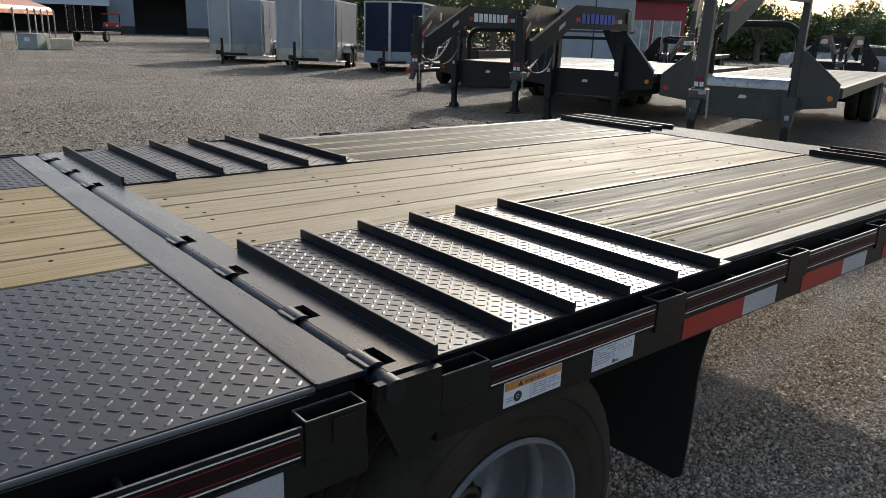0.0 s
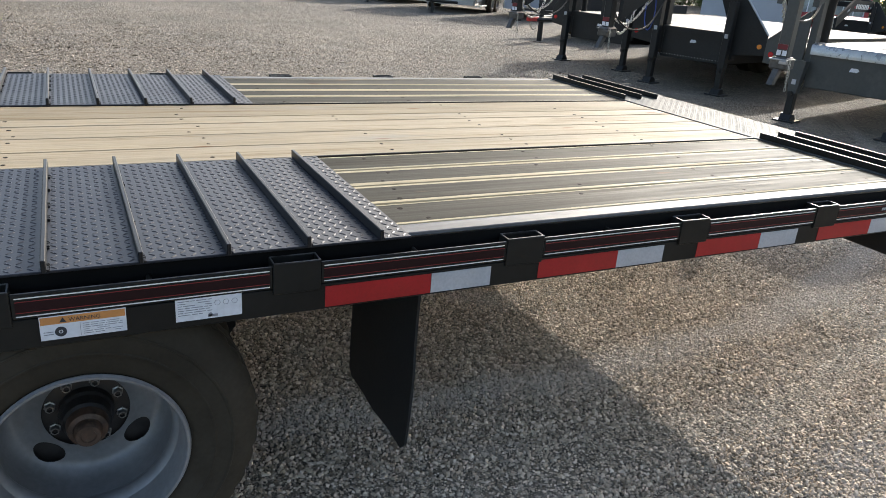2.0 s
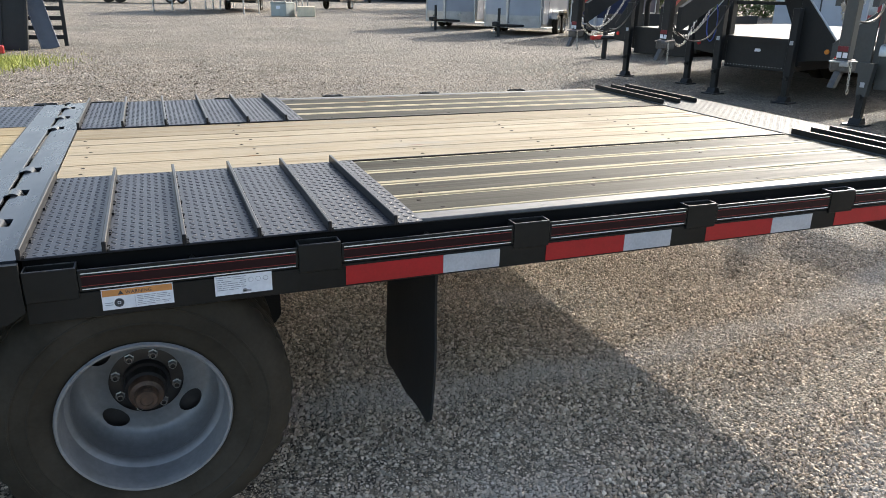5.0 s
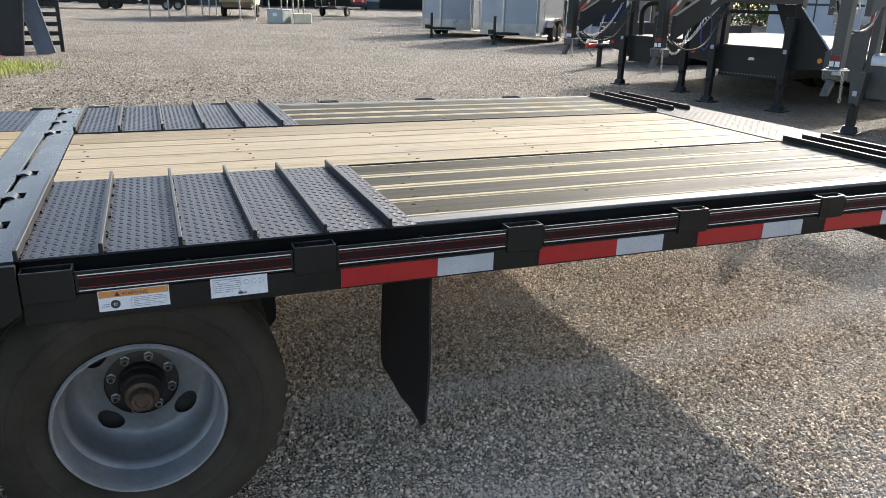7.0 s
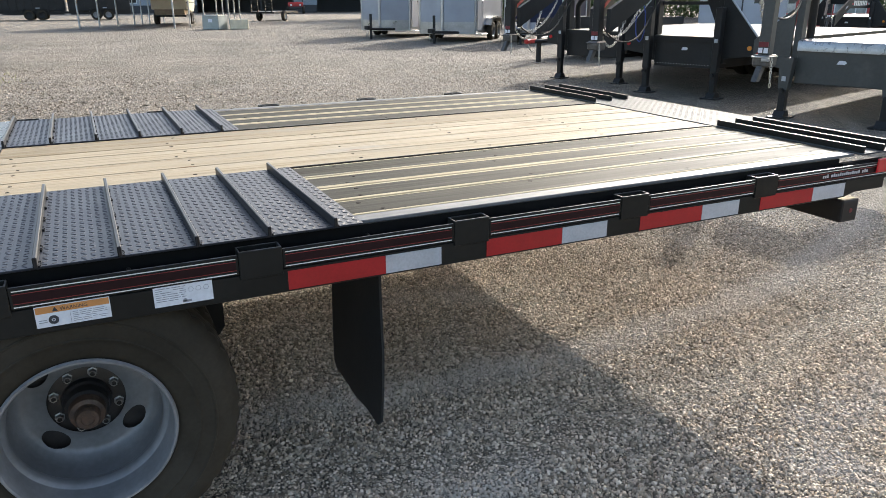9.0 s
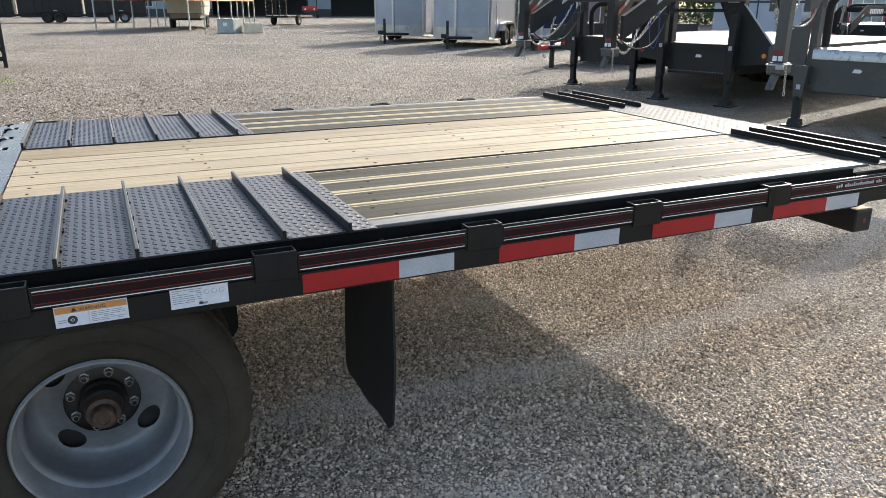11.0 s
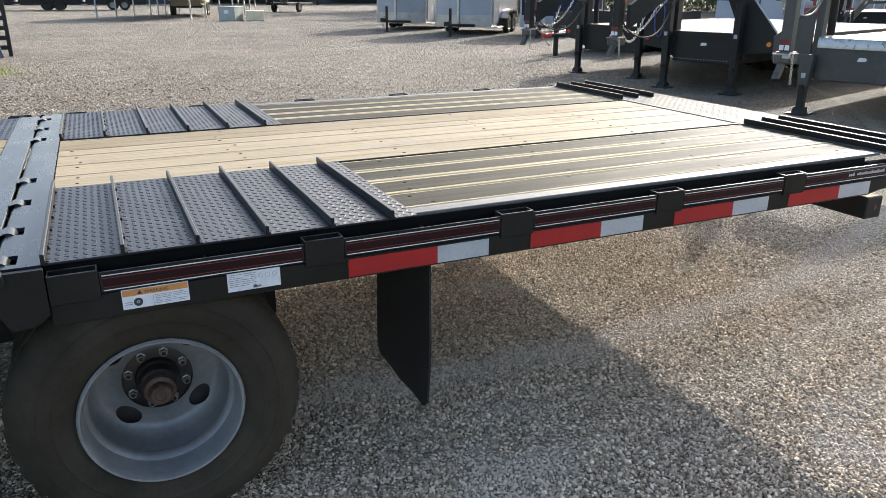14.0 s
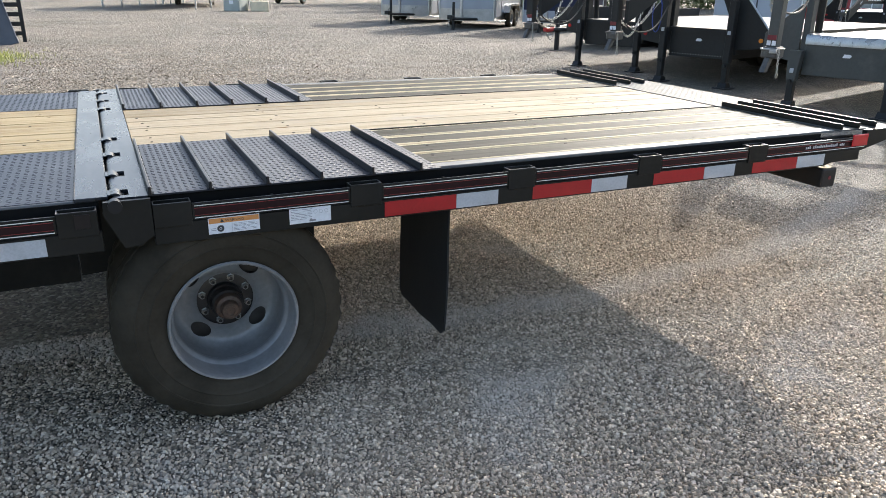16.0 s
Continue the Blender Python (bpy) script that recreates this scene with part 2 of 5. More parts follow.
M_RUST = surface("rusty hub cap", (0.075, 0.042, 0.026), 0.6, vary=0.5, scale=30, bump=0.15, dirt=(0.2, 0.15, 0.1), dirt_at=0.58)
M_NUT = surface("zinc lug nut", (0.34, 0.34, 0.33), 0.35, metal=0.8, vary=0.2, scale=40, bump=0.0)
M_LAMPRED = surface("red lens", (0.5, 0.015, 0.02), 0.15, vary=0.1, bump=0.0, coat=0.5)
M_LAMPDIM = surface("dull dark red lens", (0.16, 0.012, 0.02), 0.3, vary=0.2, bump=0.0)
M_LAMPAMBER = surface("amber lens", (0.75, 0.25, 0.03), 0.15, vary=0.1, bump=0.0, coat=0.5)
M_LAMPDARK = surface("smoked marker lens", (0.012, 0.009, 0.009), 0.4, vary=0.2, bump=0.0, spec=0.3)
M_GREYPAINT = surface("charcoal grey trailer paint", (0.058, 0.059, 0.053), 0.5, vary=0.15, scale=2, fine=30, bump=0.02, dirt=(0.12, 0.115, 0.1), dirt_at=0.68)
M_DARKTR = surface("black trailer paint", (0.022, 0.022, 0.0215), 0.42, vary=0.25, scale=2, fine=30, bump=0.02, dirt=(0.04, 0.038, 0.033), dirt_at=0.66, spec=0.25)
M_DECKFAR = surface("pale dusty deck boards", (0.19, 0.187, 0.176), 0.7, vary=0.25, scale=3, fine=30, bump=0.05, stretch=(1, 5, 1), spec=0.1)
M_TREADFAR = surface("bright tread plate", (0.42, 0.42, 0.42), 0.28, metal=0.6, vary=0.2, scale=8, fine=60, bump=0.1)
M_ALU = surface("white aluminium trailer skin", (0.36, 0.375, 0.41), 0.4, metal=0.1, vary=0.06, scale=0.8, fine=1.5, bump=0.0)
M_ALUSHINE = surface("polished aluminium stone guard", (0.5, 0.5, 0.5), 0.3, metal=0.9, vary=0.15, scale=3, fine=30, bump=0.04)
M_NAVY = surface("navy trailer skin", (0.016, 0.021, 0.05), 0.45, vary=0.15, scale=1.5, bump=0.02, spec=0.2)
M_CHROME = surface("zinc plated chain", (0.5, 0.48, 0.42), 0.35, metal=0.9, vary=0.2, scale=20, bump=0.0)
M_LINK = surface("greasy dark steel", (0.09, 0.085, 0.078), 0.45, metal=0.3, vary=0.3, scale=20, bump=0.0)
M_BLUEHOSE = surface("blue coiled cable", (0.03, 0.07, 0.32), 0.4, vary=0.1, bump=0.0)
M_ORANGEROOF = surface("sun-faded orange metal roof", (0.46, 0.155, 0.085), 0.42, vary=0.15, scale=2, fine=12, bump=0.04)
M_GALV = surface("galvanised tube", (0.42, 0.42, 0.41), 0.42, metal=0.6, vary=0.15, scale=5, bump=0.02)
M_CONCRETE = surface("weathered concrete block", (0.72, 0.61, 0.43), 0.85, vary=0.15, scale=3, fine=40, bump=0.3, dirt=(0.4, 0.35, 0.25), dirt_at=0.66)
M_GREENBOX = surface("grey-green cabinet paint", (0.36, 0.375, 0.335), 0.5, vary=0.12, scale=2, bump=0.02)
M_WALL = surface("blue-grey metal siding", (0.27, 0.3, 0.33), 0.5, vary=0.1, scale=0.6, fine=8, bump=0.05)
# Dark tone holds the interior's shade; trim, posts and a roof share it.
M_WALLDARK = surface("shadowed interior sheeting", (0.05, 0.05, 0.052), 0.7, vary=0.2, scale=0.6, bump=0.02)
M_AWNING = surface("white metal awning", (0.7, 0.71, 0.72), 0.45, vary=0.06, scale=1, bump=0.03)
M_BLUESIGN = surface("blue sign panel", (0.05, 0.1, 0.42), 0.45, vary=0.1, bump=0.0)
M_REDPAINT = surface("red machine paint", (0.5, 0.03, 0.025), 0.35, vary=0.12, scale=3, bump=0.02)
M_REDWALL = surface("red metal siding", (0.33, 0.035, 0.035), 0.5, vary=0.12, scale=1, fine=10, bump=0.03)
M_BEIGE = surface("beige gel coat", (0.6, 0.56, 0.42), 0.4, vary=0.1, scale=2, bump=0.02)
# Tan of the lower hull, darkened to include the shade under the boat.
M_TAN = surface("tan lower hull with shade in its colour", (0.3, 0.24, 0.17), 0.8, vary=0.2, scale=3, bump=0.1)
M_SILVERCAR = surface("silver car paint", (0.5, 0.52, 0.55), 0.25, metal=0.4, vary=0.05, scale=1, bump=0.0, coat=0.6)
# Pale grey-green base paints the reflection in the shop windows.
M_SHOPGLASS = surface("shop glass with pale reflection in its colour", (0.30, 0.33, 0.32), 0.12, vary=0.35, scale=2, fine=12, bump=0.0, coat=0.8)
M_GLASSDARK = surface("dark window glass", (0.02, 0.025, 0.03), 0.06, vary=0.1, bump=0.0, coat=0.8)
M_STEELRAMP = surface("slate grey steel ramp", (0.1, 0.115, 0.15), 0.45, vary=0.15, scale=4, bump=0.03, dirt=(0.2, 0.2, 0.19), dirt_at=0.66)
M_BARK = surface("grey bark", (0.12, 0.1, 0.08), 0.9, vary=0.3, scale=8, bump=0.5, stretch=(1, 1, 0.3))
M_LEAF = leaf_mat("summer leaves", (0.03, 0.055, 0.012), (0.10, 0.15, 0.035))
# Leaf colours are lightened to paint in haze over the far trees.
M_WOODS = leaf_mat("distant foliage", (0.05, 0.08, 0.022), (0.13, 0.17, 0.06))
M_GRASS = leaf_mat("rough yellow-green grass", (0.2, 0.25, 0.03), (0.52, 0.5, 0.1))

# ---- mesh tools ----
def thing(name, label, category, m=None, group="", kind=""):
    ob = new(name)
    ob.empty_display_size = 0.2
    if m:
        ob.matrix_world = m
    return tagged(ob, label, category, group, kind)


def mesh_from(bm, name, mats, smooth=False):
    me = bpy.data.meshes.new(name)
    bmesh.ops.recalc_face_normals(bm, faces=bm.faces)
    bm.to_mesh(me)
    bm.free()
    for m in mats if isinstance(mats, (list, tuple)) else [mats]:
        me.materials.append(m)
    if smooth:
        me.polygons.foreach_set("use_smooth", [True] * len(me.polygons))
        me.set_sharp_from_angle(angle=radians(38))
    return me


def part(name, bm, mats, parent, label="", smooth=False, kind=""):
    me = bm if isinstance(bm, bpy.types.Mesh) else mesh_from(bm, name, mats, smooth)
    ob = new(name, me)
    ob.parent = parent
    return tagged(ob, label, "", "", kind)


def single(name, bm, mats, label, category, smooth=False, group="", kind=""):
    return tagged(new(name, mesh_from(bm, name, mats, smooth)), label, category, group, kind)


def B():
    return bmesh.new()


def box(bm, x0, x1, y0, y1, z0, z1, bevel=0.0, mat=0, segments=1):
    vs = [bm.verts.new((x, y, z)) for x in (x0, x1) for y in (y0, y1) for z in (z0, z1)]
    fs = [bm.faces.new([vs[i] for i in q]) for q in ((0, 1, 3, 2), (4, 6, 7, 5), (0, 4, 5, 1), (2, 3, 7, 6), (0, 2, 6, 4), (1, 5, 7, 3))]
    for f in fs:
        f.material_index = mat
    if bevel:
        edges = list({e for f in fs for e in f.edges})
        bmesh.ops.bevel(bm, geom=edges, offset=bevel, segments=segments, affect="EDGES", profile=0.5)
    return bm


def tube(bm, p, q, r, n=12, r2=None, mat=0):
    p, q = Vector(p), Vector(q)
    turn = (q - p).to_track_quat("Z", "Y")
    r2 = r if r2 is None else r2
    rings = []
    for c, rad in ((p, r), (q, r2)):
        rings.append([bm.verts.new(c + turn @ Vector((rad * math.cos(2 * math.pi * i / n), rad * math.sin(2 * math.pi * i / n), 0))) for i in range(n)])
    for i in range(n):
        j = (i + 1) % n
        bm.faces.new((rings[0][i], rings[0][j], rings[1][j], rings[1][i])).material_index = mat
    bm.faces.new(rings[0][::-1]).material_index = mat
    bm.faces.new(rings[1]).material_index = mat
    return bm


def path_tube(bm, pts, r, n=8):
    pts = [Vector(p) for p in pts]
    rings = []
    for i, p in enumerate(pts):
        d = (pts[min(i + 1, len(pts) - 1)] - pts[max(i - 1, 0)]).normalized()
        turn = d.to_track_quat("Z", "Y")
        rings.append([bm.verts.new(p + turn @ Vector((r * math.cos(2 * math.pi * k / n), r * math.sin(2 * math.pi * k / n), 0))) for k in range(n)])
    for a, b in zip(rings, rings[1:]):
        best = min(range(n), key=lambda s: sum((a[k].co - b[(k + s) % n].co).length for k in range(0, n, 2)))
        for k in range(n):
            bm.faces.new((a[k], a[(k + 1) % n], b[(k + 1 + best) % n], b[(k + best) % n]))
    bm.faces.new(rings[0][::-1])
    bm.faces.new(rings[-1])
    return bm


def prism(bm, pts, axis, a, b, mat=0):
    """A polygon of (u, v) pushed along an axis from a to b: axis y takes (x, z), axis x takes (y, z), axis z takes (x, y)."""
    def at(u, v, w):
        return {"y": (u, w, v), "x": (w, u, v), "z": (u, v, w)}[axis]
    lo = [bm.verts.new(at(u, v, a)) for u, v in pts]
    hi = [bm.verts.new(at(u, v, b)) for u, v in pts]
    n = len(pts)
    fs = [bm.faces.new(lo), bm.faces.new(hi[::-1])]
    fs += [bm.faces.new((lo[i], hi[i], hi[(i + 1) % n], lo[(i + 1) % n])) for i in range(n)]
    for f in fs:
        f.material_index = mat
    return bm


def lathe(bm, profile, n=48, centre=(0, 0, 0), closed=False, mat=0):
    """Turns (radius, y) pairs round an axis along y."""
    cx, cy, cz = centre
    rings = [[bm.verts.new((cx + r * math.cos(2 * math.pi * i / n), cy + y, cz + r * math.sin(2 * math.pi * i / n))) for i in range(n)] for r, y in profile]
    pairs = list(zip(rings, rings[1:])) + ([(rings[-1], rings[0])] if closed else [])
    for a, b in pairs:
        for i in range(n):
            j = (i + 1) % n
            bm.faces.new((a[i], a[j], b[j], b[i])).material_index = mat
    return bm


def bar_text(parent, x0, x1, y, z0, z1, rows, mat, rng, name="print_line", fill=0.15):
    """Lines of print too small to read, as thin bars on a face that looks towards -y."""
    bm = B()
    step = (z1 - z0) / rows
    for r in range(rows):
        x = x0
        zc = z1 - (r + 0.5) * step
        while x < x1 - 0.004:
            w = min(rng.uniform(0.008, 0.026), x1 - x)
            if rng.random() < 0.88:
                box(bm, x, x + w, y - 0.0006, y, zc - step * fill, zc + step * fill)
            x += w + 0.003
        if rng.random() < 0.3:
            continue
    return part(name, bm, mat, parent, "lines of small grey print", kind="stuff")


def lugs(x0, x1, y0, y1, z, pitch=0.0285, height=0.0018, mat=None):
    """The raised lens-shaped lugs of tread plate, turned one way and the other in turn."""
    nx, ny = int((x1 - x0) / pitch), int((y1 - y0) / pitch)
    i, j = np.meshgrid(np.arange(nx), np.arange(ny), indexing="ij")
    i, j = i.ravel(), j.ravel()
    cx, cy = x0 + (i + 0.5) * (x1 - x0) / nx, y0 + (j + 0.5) * (y1 - y0) / ny
    ang = np.where((i + j) % 2 == 0, 0.785, -0.785)
    half, wide = pitch * 0.49, pitch * 0.145
    shape = np.array([(-half, 0, 0), (-half * 0.45, -wide, 0), (half * 0.45, -wide, 0), (half, 0, 0), (half * 0.45, wide, 0), (-half * 0.45, wide, 0), (-half * 0.5, 0, height), (half * 0.5, 0, height)])
    c, s = np.cos(ang)[:, None], np.sin(ang)[:, None]
    vx = cx[:, None] + shape[:, 0] * c - shape[:, 1] * s
    vy = cy[:, None] + shape[:, 0] * s + shape[:, 1] * c
    vz = np.full_like(vx, z) + shape[:, 2]
    verts = np.stack([vx, vy, vz], -1).reshape(-1, 3)
    tris = np.array([(0, 1, 6), (1, 2, 7), (1, 7, 6), (2, 3, 7), (3, 4, 7), (4, 5, 6), (4, 6, 7), (5, 0, 6)])
    faces = (tris[None] + 8 * np.arange(len(cx))[:, None, None]).reshape(-1, 3)
    return big_mesh("tread_lug", verts, faces, mat)


def big_mesh(name, verts, tris, mat):
    me = bpy.data.meshes.new(name)
    me.vertices.add(len(verts))
    me.vertices.foreach_set("co", np.ascontiguousarray(verts, dtype=np.float32).ravel())
    me.loops.add(tris.size)
    me.loops.foreach_set("vertex_index", np.ascontiguousarray(tris, dtype=np.int32).ravel())
    me.polygons.add(len(tris))
    me.polygons.foreach_set("loop_start", np.arange(0, tris.size, 3, dtype=np.int32))
    me.polygons.foreach_set("use_smooth", [False] * len(tris))
    me.update(calc_edges=True)
    me.materials.append(mat)
    return me

# ---- ground ----
def ground_sheet():
    bm = B()
    xs = [-900, -300, -120, -50, -20, -8, -3, 0, 3, 6, 10, 16, 25, 40, 60, 90, 140, 300, 900]
    ys = [-900, -300, -120, -50, -20, -8, -4, -2, 0, 2, 4, 7, 11, 16, 24, 36, 52, 75, 105, 160, 320, 900]
    grid = {}
    for i, x in enumerate(xs):
        for j, y in enumerate(ys):
            h = 0.02 * noise.noise(Vector((x * 0.06, y * 0.06, 0.3))) if abs(x) < 100 and abs(y) < 110 and (abs(x) > 5 or abs(y) > 5) else 0.0
            grid[i, j] = bm.verts.new((x, y, h))
    for i in range(len(xs) - 1):
        for j in range(len(ys) - 1):
            bm.faces.new((grid[i, j], grid[i + 1, j], grid[i + 1, j + 1], grid[i, j + 1]))
    return single("ground", bm, M_GROUND, "grey and tan crushed limestone gravel yard", "gravel ground", smooth=True, kind="structure")


ground_sheet()

CHIP = np.array([(-1, -0.8, -0.8), (1, -0.9, -0.8), (0.9, 0.8, -0.8), (-0.9, 0.9, -0.8), (-0.7, -0.6, 0.7), (0.6, -0.7, 0.9), (0.7, 0.5, 0.8), (-0.5, 0.6, 0.6)]) * 0.82
CHIP_T = np.array([(4, 5, 6), (4, 6, 7), (0, 1, 5), (0, 5, 4), (1, 2, 6), (1, 6, 5), (2, 3, 7), (2, 7, 6), (3, 0, 4), (3, 4, 7)])
OCT = np.array([(1, 0, 0), (0, 1, 0), (-1, 0, 0), (0, -1, 0), (0, 0, 1.0), (0, 0, -0.6)])
OCT_T = np.array([(0, 1, 4), (1, 2, 4), (2, 3, 4), (3, 0, 4)])


def stones(name, regions, seed, shape, tris, small, large, label, squat=1.0, pile=0.0, mat=None, skew=1.9):
    """Loose angular stones bedded in the ground; regions of x0, x1, y0, y1 and stones for each square metre."""
    rng = np.random.default_rng(seed)
    spots = []
    for a, b, c, d, n in regions:
        nx, ny = int((b - a) * math.sqrt(n)), int((d - c) * math.sqrt(n))
        i, j = np.meshgrid(np.arange(nx), np.arange(ny), indexing="ij")
        u, v = (i + 0.5 * (j % 2) + rng.uniform(0.1, 0.9, i.shape)) / nx, (j + rng.uniform(0.1, 0.9, i.shape)) / ny
        spots.append(np.stack([a + (b - a) * u.ravel(), c + (d - c) * v.ravel()], -1))
    xy = np.concatenate(spots)
    n = len(xy)
    size = small + (large - small) * rng.random(n) ** skew
    axes = size[:, None] * np.stack([rng.uniform(0.8, 1.25, n), rng.uniform(0.6, 1.0, n), squat * rng.uniform(0.45, 0.85, n)], -1)
    v = shape[None] * (1 + rng.uniform(-0.34, 0.34, (n, len(shape), 1))) * axes[:, None]
    tilt, yaw = rng.uniform(-0.75, 0.75, n), rng.uniform(0, 6.283, n)
    ct, st, cy, sy = np.cos(tilt)[:, None], np.sin(tilt)[:, None], np.cos(yaw)[:, None], np.sin(yaw)[:, None]
    x, y, z = v[..., 0] * ct + v[..., 2] * st, v[..., 1], -v[..., 0] * st + v[..., 2] * ct
    patch = np.sin(xy[:, 0] * 3.1 + 1.3 * np.sin(xy[:, 1] * 2.2)) + np.sin(xy[:, 1] * 3.7 + xy[:, 0] * 1.4 + 0.8)
    rut = np.abs(xy[:, 1] - 0.075 * (xy[:, 0] - 2) ** 2 + 0.05 * np.sin(xy[:, 0] * 5.3))
    sunk = np.maximum(np.clip(patch - 0.3, 0, 1.2) * 0.3, np.clip(1.15 - rut / 0.14, 0, 1) * rng.uniform(0.45, 1.1, n) * (np.abs(xy[:, 1]) < 1.5))
    out = np.stack([x * cy - y * sy + xy[:, :1], x * sy + y * cy + xy[:, 1:], z + (axes[:, 2] * (rng.uniform(0.1, 0.85, n) - sunk) + pile * rng.random(n) * (1 - np.clip(sunk * 3, 0, 1)))[:, None]], -1)
    faces = (tris[None] + len(shape) * np.arange(n)[:, None, None]).reshape(-1, 3)
    ob = new(name, big_mesh(name, out.reshape(-1, 3), faces, mat or M_STONE))
    return tagged(ob, label, "gravel", kind="stuff")


stones("gravel", [(0.5, 3.4, -1.2, 1.0, 7600), (-0.7, 0.5, -1.2, 1.0, 6500), (3.4, 5.5, -1.2, 2.6, 6300), (0.5, 3.4, 1.0, 2.8, 7000)], 3, CHIP, CHIP_T, 0.0042, 0.0102, "loose grey and tan crushed limestone beside the trailer", pile=0.002, skew=1.5)
stones("gravel", [(0.5, 3.4, -1.2, 1.0, 13000)], 4, OCT, OCT_T, 0.002, 0.0042, "fine limestone chips between the larger stones", pile=0.002)
# Same gravel farther off, in the copy with darkened colour for shading.
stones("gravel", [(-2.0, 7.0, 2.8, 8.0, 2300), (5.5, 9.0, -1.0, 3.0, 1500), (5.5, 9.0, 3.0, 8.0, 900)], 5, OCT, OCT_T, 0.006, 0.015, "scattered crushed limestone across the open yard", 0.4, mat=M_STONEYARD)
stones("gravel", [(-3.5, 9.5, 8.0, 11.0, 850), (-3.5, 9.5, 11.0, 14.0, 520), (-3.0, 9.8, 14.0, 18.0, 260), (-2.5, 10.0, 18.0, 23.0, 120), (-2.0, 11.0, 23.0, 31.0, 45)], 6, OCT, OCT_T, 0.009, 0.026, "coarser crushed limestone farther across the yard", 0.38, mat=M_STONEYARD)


def grass_patch():
    rng = np.random.default_rng(8)
    n = 5200
    cx = -2.4 + rng.normal(0, 0.5, n)
    cy = 14.6 + rng.normal(0, 0.75, n)
    h, lean, yaw = rng.uniform(0.03, 0.13, n), rng.uniform(0, 0.09, n), rng.uniform(0, 6.283, n)
    dx, dy = np.cos(yaw), np.sin(yaw)
    w = 0.006
    verts = np.stack([np.stack([cx - dy * w, cy + dx * w, 0 * h], -1), np.stack([cx + dy * w, cy - dx * w, 0 * h], -1), np.stack([cx + dx * lean, cy + dy * lean, h], -1)], 1)
    ob = new("grass", big_mesh("grass", verts.reshape(-1, 3), np.arange(3 * n).reshape(-1, 3), M_GRASS))
    tagged(ob, "thin yellow-green weeds growing through the gravel", "grass", kind="stuff")


grass_patch()

# ---- the flatbed trailer with its hinged dovetail ----
DECK, RAIL_T, RAIL_B = 0.872, 0.842, 0.716
WIDE = 2.60
rng = random.Random(4)
trailer = thing("flatbed_trailer", "long black gooseneck flatbed trailer with pine deck and hinged dovetail", "trailer")


def mirrored(y0, y1):
    return WIDE - y1, WIDE - y0


# steel beams along both sides, one for the fixed deck and one for the dovetail
for side in (0, 1):
    s = lambda a, b: (a, b) if side == 0 else mirrored(a, b)
    for x0, x1 in ((-3.2, -0.042), (0.105, 3.12)):
        bm = B()
        box(bm, x0, x1, *s(0.004, 0.012), RAIL_B, 0.783, 0.002)
        box(bm, x0, x1, *s(0.012, 0.052), RAIL_B, RAIL_B + 0.008)
        part("side_beam", bm, M_SIDE, trailer)
        # Web gets the blackened colour that paints the gap's shade.
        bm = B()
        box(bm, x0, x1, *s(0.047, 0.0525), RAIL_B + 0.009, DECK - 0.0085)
        part("beam_web", bm, M_WEB, trailer, "channel web behind the rail, blackened for the gap's shade")
    bm = B()
    y0, y1 = s(0.004, 0.03)
    prism(bm, [(3.12, RAIL_B), (3.12, 0.783), (3.39, 0.783), (3.39, 0.872), (3.62, 0.876), (3.62, 0.832)], "y", y0, y1)
    part("tail_side_plate", bm, M_SIDE, trailer)
    # Added dark filler that closes the see-through gap at the tail corner.
    bm = B()
    box(bm, 3.124, 3.40, *s(0.0315, 0.0535), 0.72, 0.845)
    part("tail_corner_filler", bm, M_SIDE, trailer)
    # rub rail between the stake pockets
    pockets = [(-1.42, -1.31), (-0.80, -0.69), (-0.162, -0.05), (0.107, 0.222), (0.748, 0.862), (1.377, 1.494), (1.997, 2.112), (2.612, 2.722)]
    gaps = [(-3.2, -1.42), (-1.31, -0.80), (-0.69, -0.162), (0.222, 0.748), (0.862, 1.377), (1.494, 1.997), (2.112, 2.612), (2.722, 3.392)]
    for x0, x1 in gaps:
        bm = B()
        box(bm, x0, x1, *s(0.0, 0.010), 0.786, RAIL_T, 0.0025)
        rail = part("rub_rail", bm, M_SIDE, trailer)
        bm = B()
        box(bm, x0 + 0.003, x1 - 0.003, *s(0.0008, 0.0045), RAIL_T, RAIL_T + 0.0009)
        part("worn_edge", bm, M_LIP, rail, "bare worn upper edge")
        if side == 0:
            for z0, z1, m, nm in ((0.8316, 0.8340, M_PINWHITE, "white_stripe"), (0.7918, 0.7942, M_PINWHITE, "white_stripe"), (0.801, 0.8245, M_MAROON, "maroon_stripe")):
                bm = B()
                box(bm, x0 + 0.008, x1 - 0.008, -0.0009, 0.0, z0, z1)
                part(nm, bm, m, rail)
            bm = B()
            for z in (0.8245, 0.8005):
                box(bm, x0 + 0.008, x1 - 0.008, -0.0013, 0.0, z, z + 0.0015)
            part("red_stripe", bm, M_PINRED, rail)
        xc = (x0 + x1) / 2
        for xx in ((xc,) if x1 - x0 < 1 else (x0 + 0.4, xc, x1 - 0.4)):
            bm = tube(B(), (xx, s(0.010, 0.046)[0], 0.832), (xx, s(0.010, 0.046)[1], 0.832), 0.006, 8)
            part("spacer_bolt", bm, M_SIDE, rail)
    for x0, x1 in pockets:
        bm = B()
        y0, y1 = s(-0.003, 0.0455)
        t = 0.005
        zt, zb = (0.849, 0.8768)[side], 0.772
        box(bm, x0, x1, y0, y0 + t, zb, zt, 0.0015)
        box(bm, x0, x1, y1 - t, y1, zb, zt, 0.0015)
